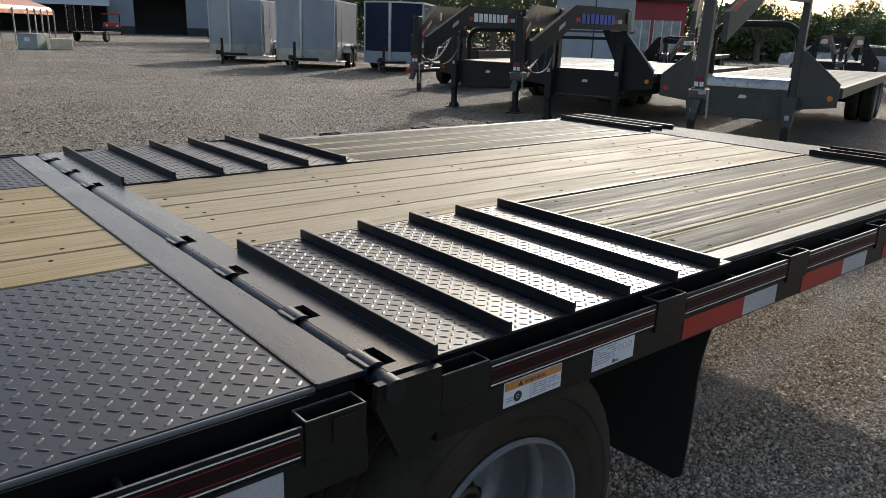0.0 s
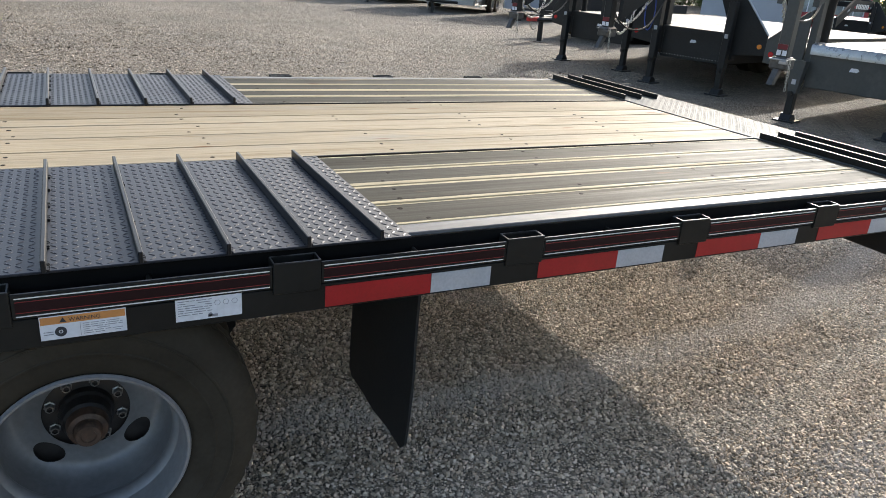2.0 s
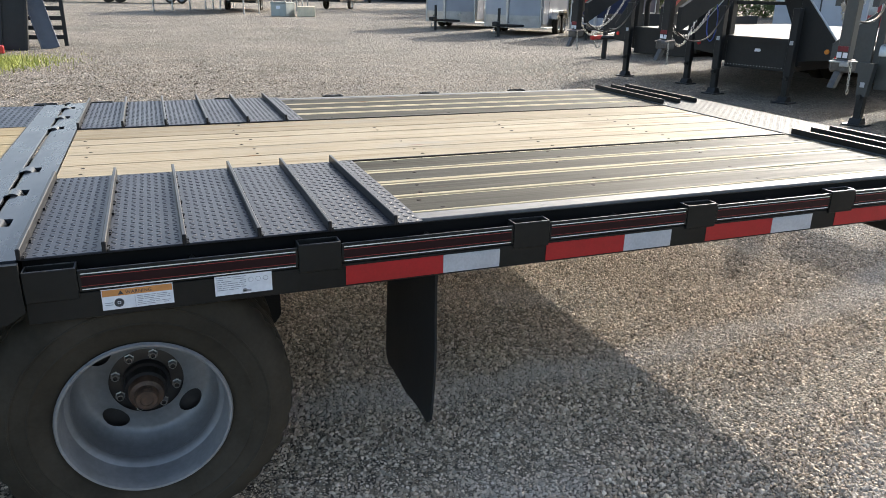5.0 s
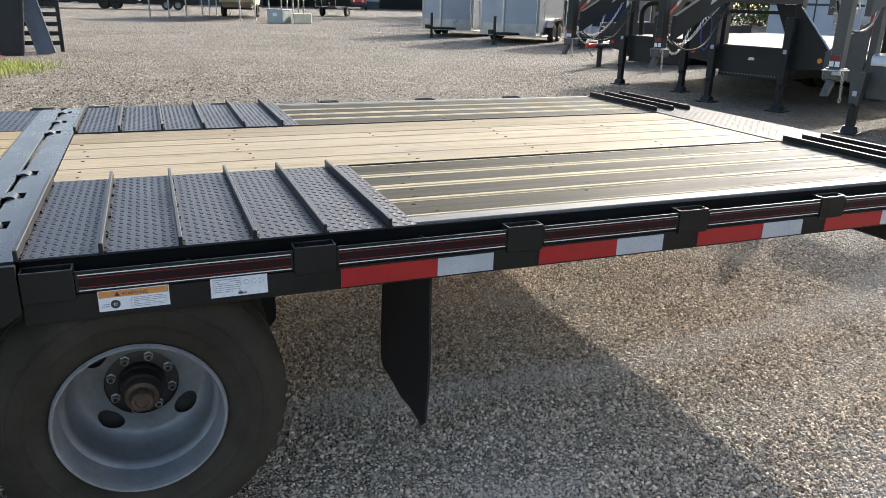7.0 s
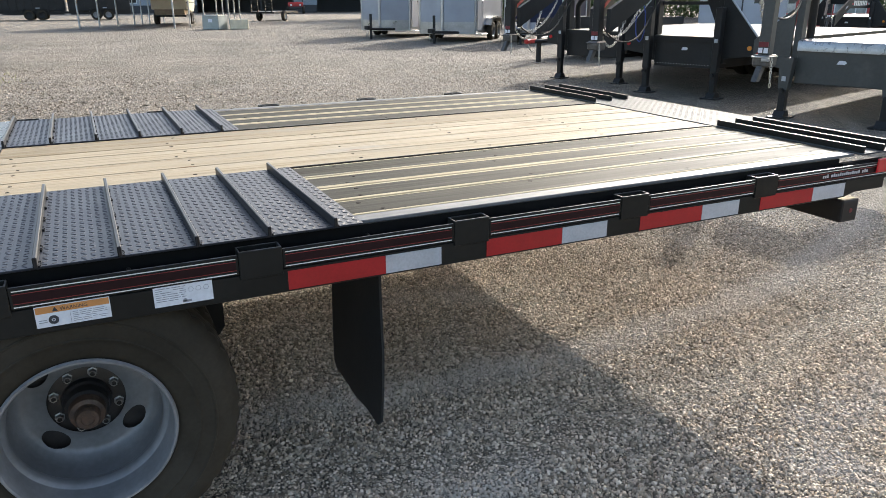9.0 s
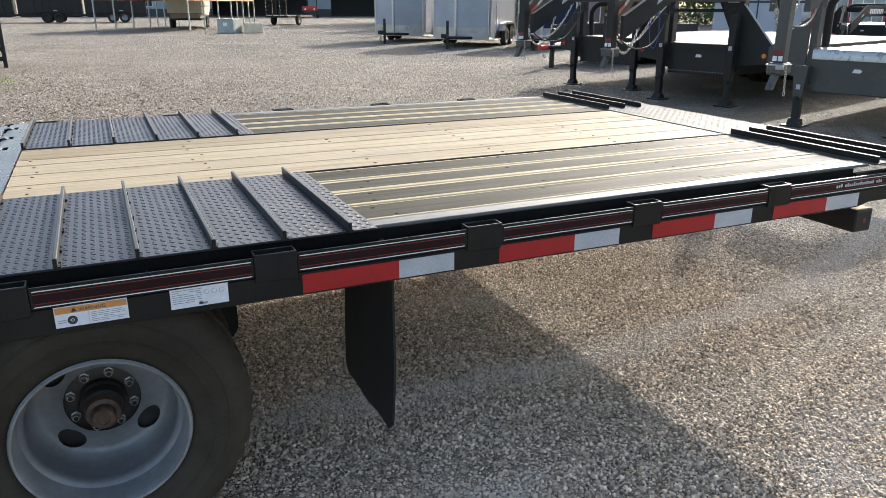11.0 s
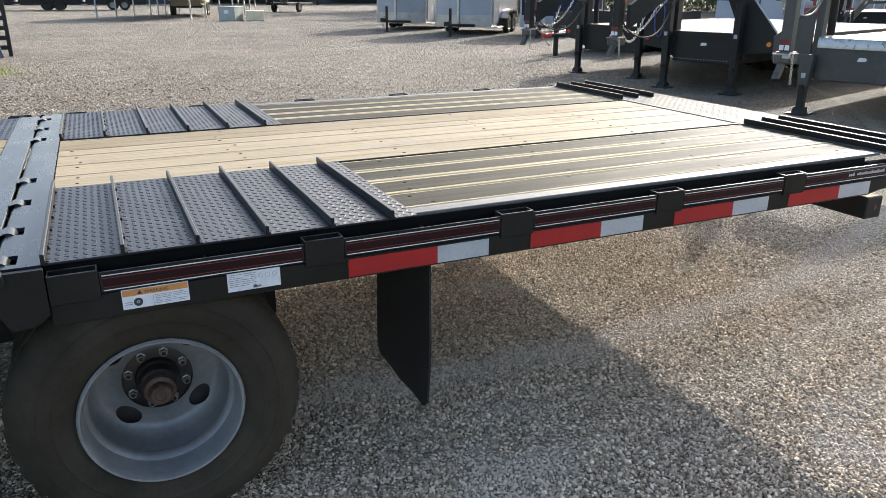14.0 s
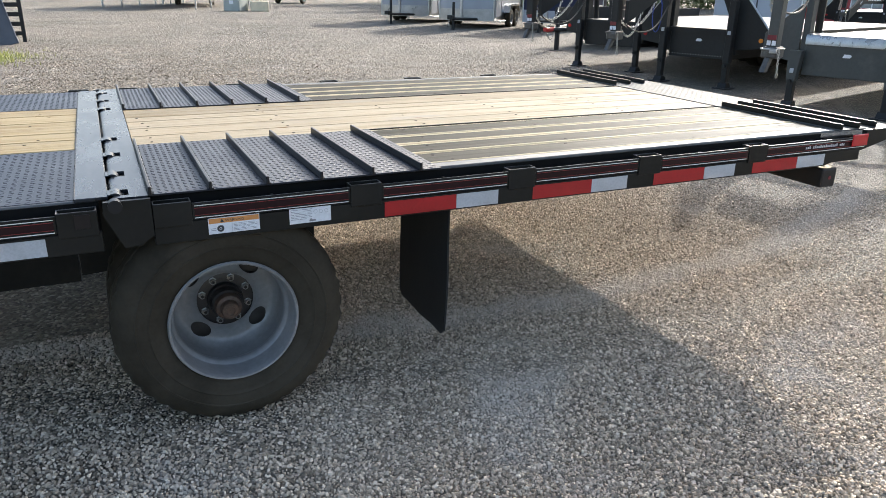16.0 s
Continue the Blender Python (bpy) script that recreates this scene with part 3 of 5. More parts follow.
        box(bm, x0, x0 + t, y0 + t, y1 - t, zb, zt)
        box(bm, x1 - t, x1, y0 + t, y1 - t, zb, zt)
        part("stake_pocket", bm, M_SIDE, trailer)
        bm = B()
        for a, b, c, d in ((x0 + 0.001, x1 - 0.001, y0 + 0.001, y0 + 0.004), (x0 + 0.001, x1 - 0.001, y1 - 0.004, y1 - 0.001), (x0 + 0.001, x0 + 0.004, y0 + 0.004, y1 - 0.004), (x1 - 0.004, x1 - 0.001, y0 + 0.004, y1 - 0.004)):
            box(bm, a, b, c, d, zt, zt + 0.0015)
        part("pocket_lip", bm, M_LIP, trailer, "pale lip of a stake pocket")

# reflective tape, red then silver
for x0, x1, x2 in ((0.874, 1.158, 1.336), (1.489, 1.767, 1.946), (2.085, 2.364, 2.544), (2.652, 2.934, 3.118), (-0.67, -0.392, -0.198), (-1.28, -1.0, -0.82)):
    for a, b, m, nm in ((x0, x1, M_RED, "red_reflective_tape"), (x1, x2, M_WHITE, "silver_reflective_tape")):
        bm = B()
        box(bm, a + 0.0005, b - 0.0005, 0.0025, 0.0035, 0.7215, 0.776)
        part(nm, bm, m, trailer)

# labels
lab = B()
box(lab, 0.268, 0.432, 0.0022, 0.0035, 0.731, 0.785)
warn = part("warning_label", lab, M_PAPER, trailer, "white safety label with an orange band")
bm = B()
box(bm, 0.270, 0.430, 0.0014, 0.0022, 0.7665, 0.783)
part("orange_band", bm, M_ORANGE, warn)
bm = B()
lathe(bm, [(0.0042, 0), (0.0112, 0), (0.0112, -0.0006), (0.0042, -0.0006)], 24, (0.306, 0.0022, 0.748), True)
lathe(bm, [(0.0001, 0), (0.0026, 0), (0.0026, -0.0006), (0.0001, -0.0006)], 12, (0.306, 0.0022, 0.748), True)
part("wheel_symbol", bm, M_INKDARK, warn)
bar_text(warn, 0.348, 0.424, 0.0022, 0.735, 0.763, 6, M_INK, rng)
bar_text(warn, 0.274, 0.292, 0.0022, 0.741, 0.752, 2, M_INK, rng)
bm = B()
box(bm, 0.3425, 0.3432, 0.0016, 0.0022, 0.733, 0.764)
part("rule_line", bm, M_INK, warn)
bm = B()
prism(bm, [(0.305, 0.7695), (0.318, 0.7695), (0.3115, 0.7805)], "y", 0.0008, 0.0014)
part("alert_triangle", bm, M_INKDARK, warn)
font = bpy.data.curves.new("warning_word", "FONT")
font.body, font.size, font.extrude = "WARNING", 0.0125, 0.0002
word = new("warning_word", font)
word.data.materials.append(M_INKDARK)
word.matrix_world = pose(0.322, 0.0012, 0.7698, 90, 0, 0)
word.parent = warn
lab = B()
box(lab, 0.532, 0.676, 0.0022, 0.0035, 0.733, 0.789)
cert = part("rating_label", lab, M_PAPER, trailer, "white rating label with rows of small print")
bar_text(cert, 0.537, 0.61, 0.0022, 0.745, 0.784, 7, M_INK, rng)
bm = B()
for x in (0.622, 0.641, 0.66):
    lathe(bm, [(0.0062, 0), (0.0072, 0), (0.0072, -0.0006), (0.0062, -0.0006)], 6, (x, 0.0022, 0.770), True)
part("outline_symbols", bm, M_INK, cert)
bm = B()
box(bm, 0.6, 0.622, 0.0016, 0.0022, 0.737, 0.743)
lathe(bm, [(0.0001, 0), (0.005, 0), (0.005, -0.0006), (0.0001, -0.0006)], 12, (0.606, 0.0022, 0.7425), True)
part("dark_emblem", bm, M_INK, cert)
bm = B()
for k in range(22):
    x = 2.972 + 0.0121 * k
    if k not in (3, 18):
        box(bm, x, x + 0.0082, -0.0018, -0.0009, 0.8085, 0.8085 + (0.010, 0.010, 0.0135)[k * 7 % 3])
part("rail_lettering", bm, M_WHITE, trailer, "row of small white lettering bars")
bm = B()
box(bm, 3.279, 3.386, -0.012, -0.004, 0.80, 0.858, 0.003)
part("corner_reflector", bm, M_LAMPRED, trailer, "red corner reflector")

bm = B()
box(bm, -0.115, -0.07, -0.0065, -0.0035, 0.797, 0.842, 0.001)
part("side_marker_lamp", bm, M_LAMPDARK, trailer, "dark smoked side marker lamp")

# cross members and main beams under the deck
for x in [-3.0 + 0.4 * i for i in range(7)] + [0.2 + 0.42 * i for i in range(8)]:
    bm = B()
    box(bm, x, x + 0.05, 0.054, WIDE - 0.054, 0.745, 0.825)
    part("cross_member", bm, M_SIDE, trailer)
for y in (0.78, 1.74):
    bm = B()
    box(bm, -3.2, -0.16, y, y + 0.08, 0.34, 0.745)
    part("main_beam", bm, M_SIDE, trailer)
    bm = B()
    box(bm, -0.16, 3.2, y, y + 0.08, 0.70, 0.745)
    part("tail_beam", bm, M_SIDE, trailer)
    bm = B()
    prism(bm, [(-0.155, 0.36), (0.5, 0.40), (0.62, 0.46), (0.62, 0.70), (-0.155, 0.70)], "y", y + 0.01, y + 0.06)
    part("axle_hanger", bm, M_SIDE, trailer)
    bm = B()
    yh = y - 0.12 if y < 1.3 else y + 0.12
    prism(bm, [(0.66, 0.72), (0.786, 0.72), (0.786, 0.36), (0.765, 0.33), (0.70, 0.33), (0.66, 0.40)], "y", yh, yh + 0.07)
    part("spring_hanger", bm, M_SIDE, trailer, "black spring hanger behind the wheels")


def plank(x0, x1, y0, y1, mats, weathered, name="plank", top=DECK):
    """One deck board with eased edges; a weathered board keeps pale strips along its edges."""
    bm = B()
    zb, e = top - 0.044, 0.003
    g0, g1 = rng.uniform(0.002, 0.0052), rng.uniform(0.002, 0.0052)
    ys = [y0 + g0, y0 + g0 + e, y1 - g1 - e, y1 - g1]
    if weathered:
        ys = [y0 + g0, y0 + g0 + e, y0 + weathered, y1 - weathered * 0.8, y1 - g1 - e, y1 - g1]
    zs = [top - e] + [top] * (len(ys) - 2) + [top - e]
    outline = [(ys[0], zb)] + list(zip(ys, zs)) + [(ys[-1], zb)]
    lo = [bm.verts.new((x0 + 0.001, y, z)) for y, z in outline]
    hi = [bm.verts.new((x1 - 0.001, y, z)) for y, z in outline]
    n = len(outline)
    bm.faces.new(lo)
    bm.faces.new(hi[::-1])
    for i in range(n):
        f = bm.faces.new((lo[i], hi[i], hi[(i + 1) % n], lo[(i + 1) % n]))
        f.material_index = 1 if weathered and i != 3 else 0
    return part(name, bm, mats, trailer)


screw = B()


def screws(x0, x1, y0, y1, first, step, seed):
    r = random.Random(seed)
    x = first
    while x < x1 - 0.03:
        for f in (0.25, 0.74):
            if r.random() < 0.3:
                continue
            xx, yy = x + r.uniform(-0.03, 0.03), y0 + (y1 - y0) * f + r.uniform(-0.008, 0.008)
            a, b = r.uniform(0.006, 0.0085), r.uniform(0.005, 0.007)
            tube(screw, (xx, yy, DECK + 0.0004), (xx, yy, DECK + 0.0010), a, 7)
        x += step


FRESH = [0.838, 1.022, 1.206, 1.392, 1.515, 1.762]
for k, (a, b) in enumerate(zip(FRESH, FRESH[1:])):
    plank(0.102, 3.222, a, b, M_PINE, 0)
    screws(0.102, 3.222, a, b, 0.16, 0.61, k)
LEFT = [0.83, 1.035, 1.206, 1.495, 1.70, 1.90]
for k, (a, b) in enumerate(zip(LEFT, LEFT[1:])):
    plank(-3.2, -0.109, a, b, M_PINEWARM, 0)
    screws(-3.2, -0.109, a, b, -3.05 + 0.05 * k % 0.1, 0.55, 20 + k)
for side in (0, 1):
    edges = [0.118 + 0.1765 * i for i in range(5)]
    for k, (a, b) in enumerate(zip(edges, edges[1:])):
        y0, y1 = (a, b) if side == 0 else mirrored(a, b)
        plank(1.06, 3.222, y0, y1, [M_OLD, M_EDGEWOOD], 0.019 + 0.007 * ((k * 7) % 3))
        screws(1.06, 3.222, y0, y1, 1.19 + 0.03 * k, 0.63, 40 + 5 * side + k)
    bm = B()
    y0, y1 = (0.056, 0.116) if side == 0 else mirrored(0.056, 0.116)
    box(bm, 0.11, 3.222, y0, y1, DECK - 0.01, DECK + 0.001, 0.002)
    part("deck_edge_strip", bm, M_STRIPDECK, trailer, "scuffed steel strip along the deck edge, lightened for sky glare")
    bm = B()
    box(bm, -3.2, -0.109, y0, y1 if side == 0 else y1, DECK - 0.012, DECK - 0.002, 0.002)
    part("deck_edge_strip", bm, M_STRIPDECK, trailer)
    bm = B()
    y0, y1 = (0.8265, 0.8365) if side == 0 else mirrored(0.8265, 0.8365)
    box(bm, 1.06, 3.222, y0, y1, DECK - 0.03, DECK + 0.004, 0.002)
    part("divider_strip", bm, M_SIDE, trailer)
part("deck_screw", screw, M_SCREW, trailer, "dark rusted deck screws", kind="stuff")


def tread_plate(x0, x1, y0, y1, top, cleats, cy0, cy1, pitch=0.0208, tail_end=False):
    bm = B()
    box(bm, x0, x1, y0, y1, top - 0.006, top, 0.0015)
    p = part("tread_plate", bm, M_TAILPLATE if tail_end else M_TREAD, trailer, "black painted diamond tread plate")
    part("tread_lug", lugs(x0 + 0.004, x1 - 0.004, y0 + 0.004, y1 - 0.004, top, pitch, 0.0011 if tail_end else 0.0014, M_TAILPLATE if tail_end else M_TREAD), None, p, "raised diamond lugs", kind="stuff")
    for x in cleats:
        bm = B()
        box(bm, x - 0.005, x + 0.005, cy0, cy1, top + 0.0005, top + 0.0275, 0.0018)
        r = random.Random(int(x * 1000))
        yy = cy0 + 0.004
        while yy < cy1 - 0.07:
            w = r.uniform(0.022, 0.05)
            for k in range(int(w / 0.005)):
                box(bm, x + 0.0045, x + r.uniform(0.0085, 0.0115), yy + 0.005 * k, yy + 0.005 * k + 0.0056, top + 0.0003, top + r.uniform(0.0045, 0.0075))
            yy += w + r.uniform(0.07, 0.16)
        part("cleat", bm, M_BLACK, p, "welded black steel traction bar")
    return p


CLEATS = [0.106, 0.288, 0.471, 0.654, 0.838, 1.021]
tread_plate(0.1005, 1.105, 0.026, 0.826, DECK + 0.004, CLEATS, 0.014, 0.822)
tread_plate(0.1005, 1.105, 1.772, 2.574, DECK + 0.004, CLEATS, 1.768, 2.586)
tread_plate(-3.2, -0.110, 0.062, 0.822, DECK, [], 0, 0, 0.0262)
tread_plate(-3.2, -0.110, 1.905, 2.545, DECK, [], 0, 0, 0.0262)
tail = tread_plate(3.226, 3.62, 0.03, WIDE - 0.03, DECK + 0.004, [], 0, 0, 0.022, True)
for x in (3.245, 3.366, 3.486):
    for y0, y1 in ((0.034, 0.815), (1.795, 2.53)):
        bm = B()
        box(bm, x - 0.005, x + 0.006, y0, y1, DECK + 0.0045, DECK + 0.031, 0.0015)
        part("cleat", bm, M_SIDE, tail, "welded black steel traction bar")

# hinge between the two decks
bm = B()
box(bm, -0.108, -0.014, 0.052, WIDE - 0.052, DECK - 0.008, DECK + 0.003, 0.002)
part("header_plate", bm, M_HINGE, trailer, "scuffed dark steel header plate")
bm = B()
r = random.Random(9)
y = 0.056
while y < WIDE - 0.06:
    w = r.uniform(0.006, 0.013)
    box(bm, -0.1112 + r.uniform(-0.0006, 0.0006), -0.106, y, y + w, DECK - 0.002, DECK + 0.0032 + r.uniform(0, 0.0006), 0.001)
    y += w - 0.001
part("weld_bead", bm, M_BLACK, trailer, kind="stuff")
KNUCKLES = [0.085, 0.342, 0.664, 0.978, 1.81, 2.105, 2.41]
bm = B()
box(bm, 0.046, 0.0995, 0.02, WIDE - 0.02, DECK - 0.008, DECK + 0.004)
lo = 0.02
for k in KNUCKLES + [WIDE]:
    hi = min(k - 0.036, WIDE - 0.02)
    if hi > lo:
        box(bm, 0.010, 0.046, lo, hi, DECK - 0.008, DECK + 0.004)
        tube(bm, (0.008, lo, DECK - 0.014), (0.008, hi, DECK - 0.014), 0.0175, 14)
    lo = k + 0.036
part("hinge_plate", bm, M_HINGE, trailer, "rolled dark steel hinge plate", smooth=True)
bm = B()
for k in KNUCKLES:
    tube(bm, (0.006, k - 0.033, DECK - 0.011), (0.006, k + 0.033, DECK - 0.011), 0.0225, 20)
    box(bm, -0.016, 0.004, k - 0.033, k + 0.033, DECK - 0.01, DECK + 0.0075, 0.002)
part("hinge_knuckle", bm, M_HINGE, trailer, "hinge knuckles of dark steel", smooth=True, kind="stuff")
bm = B()
box(bm, -0.02, 0.10, 0.05, WIDE - 0.05, DECK - 0.07, DECK - 0.036)
part("hinge_backing", bm, M_SIDE, trailer)
for side in (0, 1):
    s = lambda a, b: (a, b) if side == 0 else mirrored(a, b)
    bm = B()
    y0, y1 = s(-0.006, 0.010)
    prism(bm, [(-0.030, 0.872), (0.104, 0.872), (0.104, 0.752), (0.064, 0.726), (0.016, 0.722), (-0.012, 0.782), (-0.034, 0.832)], "y", y0, y1)
    part("hinge_gusset", bm, M_SIDE, trailer)
    bm = B()
    y0, y1 = s(-0.013, 0.02)
    tube(bm, (0.002, y0, 0.857), (0.002, y1, 0.857), 0.021, 24)
    part("hinge_pin", bm, M_BLACK, trailer, smooth=True)


# wheels
def tyre_mesh():
    bm = B()
    prof = [(0.216, 0.020), (0.234, 0.006), (0.262, 0.001), (0.276, -0.001), (0.278, -0.003), (0.281, -0.003), (0.283, -0.001), (0.300, -0.003), (0.318, -0.002), (0.320, -0.0045), (0.324, -0.0045), (0.326, -0.0015), (0.343, 0.003), (0.368, 0.017), (0.383, 0.030), (0.393, 0.045), (0.397, 0.062)]
    grooves = [(0.397, 0.078), (0.387, 0.080), (0.387, 0.088), (0.397, 0.090), (0.398, 0.112), (0.388, 0.114), (0.388, 0.122), (0.398, 0.124)]
    prof = prof + grooves + [(r_, 0.236 - y_) for r_, y_ in reversed(prof + grooves)]
    n = 120
    lathe(bm, prof, n)
    # sipes cut across both shoulders of the tread
    for i, v in enumerate(bm.verts):
        r_ = math.hypot(v.co.x, v.co.z)
        if r_ > 0.380 and not 0.082 < v.co.y < 0.154 and i % n % 3 == 0:
            v.co.x *= 1 - 0.007 / r_
            v.co.z *= 1 - 0.007 / r_
    return mesh_from(bm, "tyre", M_RUBBER, True)


def rim_mesh():
    bm = B()
    prof = [(0.218, 0.020), (0.223, 0.008), (0.219, 0.000), (0.213, 0.001), (0.2095, 0.010), (0.2085, 0.030), (0.2080, 0.072), (0.2045, 0.088), (0.1965, 0.096), (0.1925, 0.106), (0.1925, 0.118), (0.1965, 0.128), (0.2005, 0.136), (0.2005, 0.175), (0.2, 0.196), (0.1965, 0.209), (0.1935, 0.216)]
    n, rows = 224, 22
    lathe(bm, prof, n)
    rad = [0.1935 - 0.0915 * k / rows for k in range(rows + 1)]
    dep = [0.236 - 0.02 * (1 - min(1, k / rows * 3.2)) ** 2 + 0.003 * math.sin(math.pi * k / rows) - 0.015 * (k / rows) ** 4 for k in range(rows + 1)]
    grid = [[bm.verts.new((r_ * math.cos(2 * math.pi * i / n), y_, r_ * math.sin(2 * math.pi * i / n))) for i in range(n)] for r_, y_ in zip(rad, dep)]
    cut, kept = set(), set()
    for k in range(rows):
        for i in range(n):
            rm, am = (rad[k] + rad[k + 1]) / 2, 360 * (i + 0.5) / n
            off = (am + 45) % 90 - 45
            quad = (grid[k][i], grid[k][(i + 1) % n], grid[k + 1][(i + 1) % n], grid[k + 1][i])
            if (math.radians(off) * 0.149 / 0.040) ** 2 + ((rm - 0.149) / 0.0275) ** 2 < 1:
                cut.update(quad)
                continue
            bm.faces.new(quad)
            kept.update(quad)
    # draw the rims of the hand holes onto true ovals
    for v in cut & kept:
        r_, a_ = math.hypot(v.co.x, v.co.z), math.atan2(v.co.z, v.co.x)
        mid = round(a_ / (math.pi / 2)) * math.pi / 2
        du, dv = (a_ - mid) * 0.149, r_ - 0.149
        f = 1 / math.sqrt((du / 0.040) ** 2 + (dv / 0.0275) ** 2)
        r_, a_ = 0.149 + dv * f, mid + du * f / 0.149
        v.co.x, v.co.z = r_ * math.cos(a_), r_ * math.sin(a_)
    for v in cut - kept:
        bm.verts.remove(v)
    bmesh.ops.remove_doubles(bm, verts=bm.verts, dist=0.0006)
    me = mesh_from(bm, "rim", M_RIM, True)
    me.set_sharp_from_angle(angle=radians(26))
    return me


def hub_mesh():
    bm = B()
    lathe(bm, [(0.106, 0.244), (0.1045, 0.229), (0.1, 0.2275), (0.066, 0.2265), (0.064, 0.206), (0.058, 0.2), (0.056, 0.165), (0.048, 0.158)], 48)
    return mesh_from(bm, "hub", M_HUB, True)


def cap_mesh():
    bm = B()
    lathe(bm, [(0.05, 0.17), (0.048, 0.142), (0.045, 0.132), (0.034, 0.128), (0.032, 0.108), (0.0275, 0.102), (0.018, 0.102), (0.016, 0.106), (0.0005, 0.106)], 32)
    return mesh_from(bm, "hub_cap", M_RUST, True)


def nut_mesh():
    bm = B()
    lathe(bm, [(0.0145, 0.0), (0.0145, -0.003), (0.0112, -0.004), (0.0112, -0.016), (0.0098, -0.018), (0.0072, -0.018)], 6)
    lathe(bm, [(0.0072, -0.018), (0.0066, -0.011), (0.0005, -0.011)], 6, mat=1)
    return mesh_from(bm, "lug_nut", [M_NUT, M_HUB])


def dish_mesh():
    bm = B()
    lathe(bm, [(0.19, 0.252), (0.0005, 0.252)], 40)
    return mesh_from(bm, "brake_drum", M_HUB, True)


T_ME, R_ME, H_ME, C_ME, N_ME, D_ME = tyre_mesh(), rim_mesh(), hub_mesh(), cap_mesh(), nut_mesh(), dish_mesh()


def wheel(x, y, z, flip, turn, outer):
    w = new("wheel")
    w.parent = trailer
    w.matrix_world = pose(x, y, z, 0, turn, 0) if not flip else pose(x, y, z, 0, turn, 180)
    part("tyre", T_ME, None, w)
    part("rim", R_ME, None, w, "silver painted dished steel rim")
    if outer:
        part("hub", H_ME, None, w)
        part("hub_cap", C_ME, None, w, "rusty greasy hub cap")
        part("brake_drum", D_ME, None, w)
        for i in range(8):
            a = 2 * math.pi * (i + 0.5) / 8
            nt = part("lug_nut", N_ME, None, w)
            nt.location = (0.085 * math.cos(a), 0.227, 0.085 * math.sin(a))
    return w


HUBX, HUBZ = 0.331, 0.394
wheel(HUBX, 0.028, HUBZ, False, 40, True)
wheel(HUBX, 0.318 + 0.236, HUBZ, True, 40, False)
wheel(HUBX, WIDE - 0.062, HUBZ, True, 0, True)
wheel(HUBX, WIDE - 0.318 - 0.236, HUBZ, False, 70, False)
bm = B()
tube(bm, (HUBX, 0.24, HUBZ), (HUBX, WIDE - 0.24, HUBZ), 0.062, 18)
part("axle", bm, M_SIDE, trailer, smooth=True)
for y0, y1 in ((0.10, 0.605), (WIDE - 0.605, WIDE - 0.10)):
    bm = B()
    near = y0 < 1
    rows = []
    for k in range(25):
        f = k / 24
        z = 0.137 + 0.608 * f
        low = max(0.0, 1 - f / 0.045)
        inset = 0.026 * (1 - math.sqrt(max(0.0, 1 - low * low)))
        a = 0.116 - 0.055 * max(0.0, (f - 0.55) / 0.45) ** 1.6 + inset
        b = 0.606 - inset
        x = 1.166 + 0.012 * math.sin(f * 3.4) * (0.4 + f)
        pair = []
        for xx in (x, x + 0.008):
            ya, yb = (a, b) if near else (WIDE - b, WIDE - a)
            pair.append([bm.verts.new((xx + 0.004 * math.sin(9 * u + 5 * f), ya + (yb - ya) * u, z)) for u in (0, 0.25, 0.5, 0.75, 1)])
        rows.append(pair)
    for lo_, hi_ in zip(rows, rows[1:]):
        for side in (0, 1):
            for u in range(4):
                bm.faces.new((lo_[side][u], lo_[side][u + 1], hi_[side][u + 1], hi_[side][u]))
        for u in (0, 4):
            bm.faces.new((lo_[0][u], lo_[1][u], hi_[1][u], hi_[0][u]))
    for pair in (rows[0], rows[-1]):
        for u in range(4):
            bm.faces.new((pair[0][u], pair[0][u + 1], pair[1][u + 1], pair[1][u]))
    part("mud_flap", bm, M_FLAP, trailer, "plain black rubber mud flap, slightly bowed", smooth=True)
bm = B()
box(bm, 3.15, 3.25, 0.02, WIDE - 0.02, 0.598, 0.694, 0.008, segments=2)
bumper = part("rear_bumper", bm, M_BLACK, trailer, "square black steel rear bumper tube")
for y in (0.4, WIDE - 0.48):
    bm = B()
    box(bm, 3.17, 3.23, y, y + 0.08, 0.694, 0.745)
    part("bumper_bracket", bm, M_SIDE, bumper)
bm = B()
tube(bm, (3.205, 0.02, 0.646), (3.205, 0.0185, 0.646), 0.0095, 16)
part("bumper_reflector", bm, M_LAMPDIM, bumper, "small round red reflector")

# ---- other trailers in the yard ----
def chain(bm, a, b, sag, links, size=0.028):
    """Links along a sagging line, turned a quarter in turn."""
    a, b = Vector(a), Vector(b)
    for i in range(links):
        f = (i + 0.5) / links
        p = a.lerp(b, f) - Vector((0, 0, sag * 4 * f * (1 - f)))
        q = a.lerp(b, f + 0.02) - Vector((0, 0, sag * 4 * (f + 0.02) * (1 - f - 0.02)))
        turn = (q - p).to_track_quat("X", "Z") @ Euler((math.pi / 2 * (i % 2), 0, 0)).to_quaternion()
        ring = []
        for k in range(9):
            w = 2 * math.pi * k / 8
            ring.append(p + turn @ Vector((size * math.cos(w), size * 0.62 * math.sin(w), 0)))
        path_tube(bm, ring, size * 0.2, 5)
    return bm


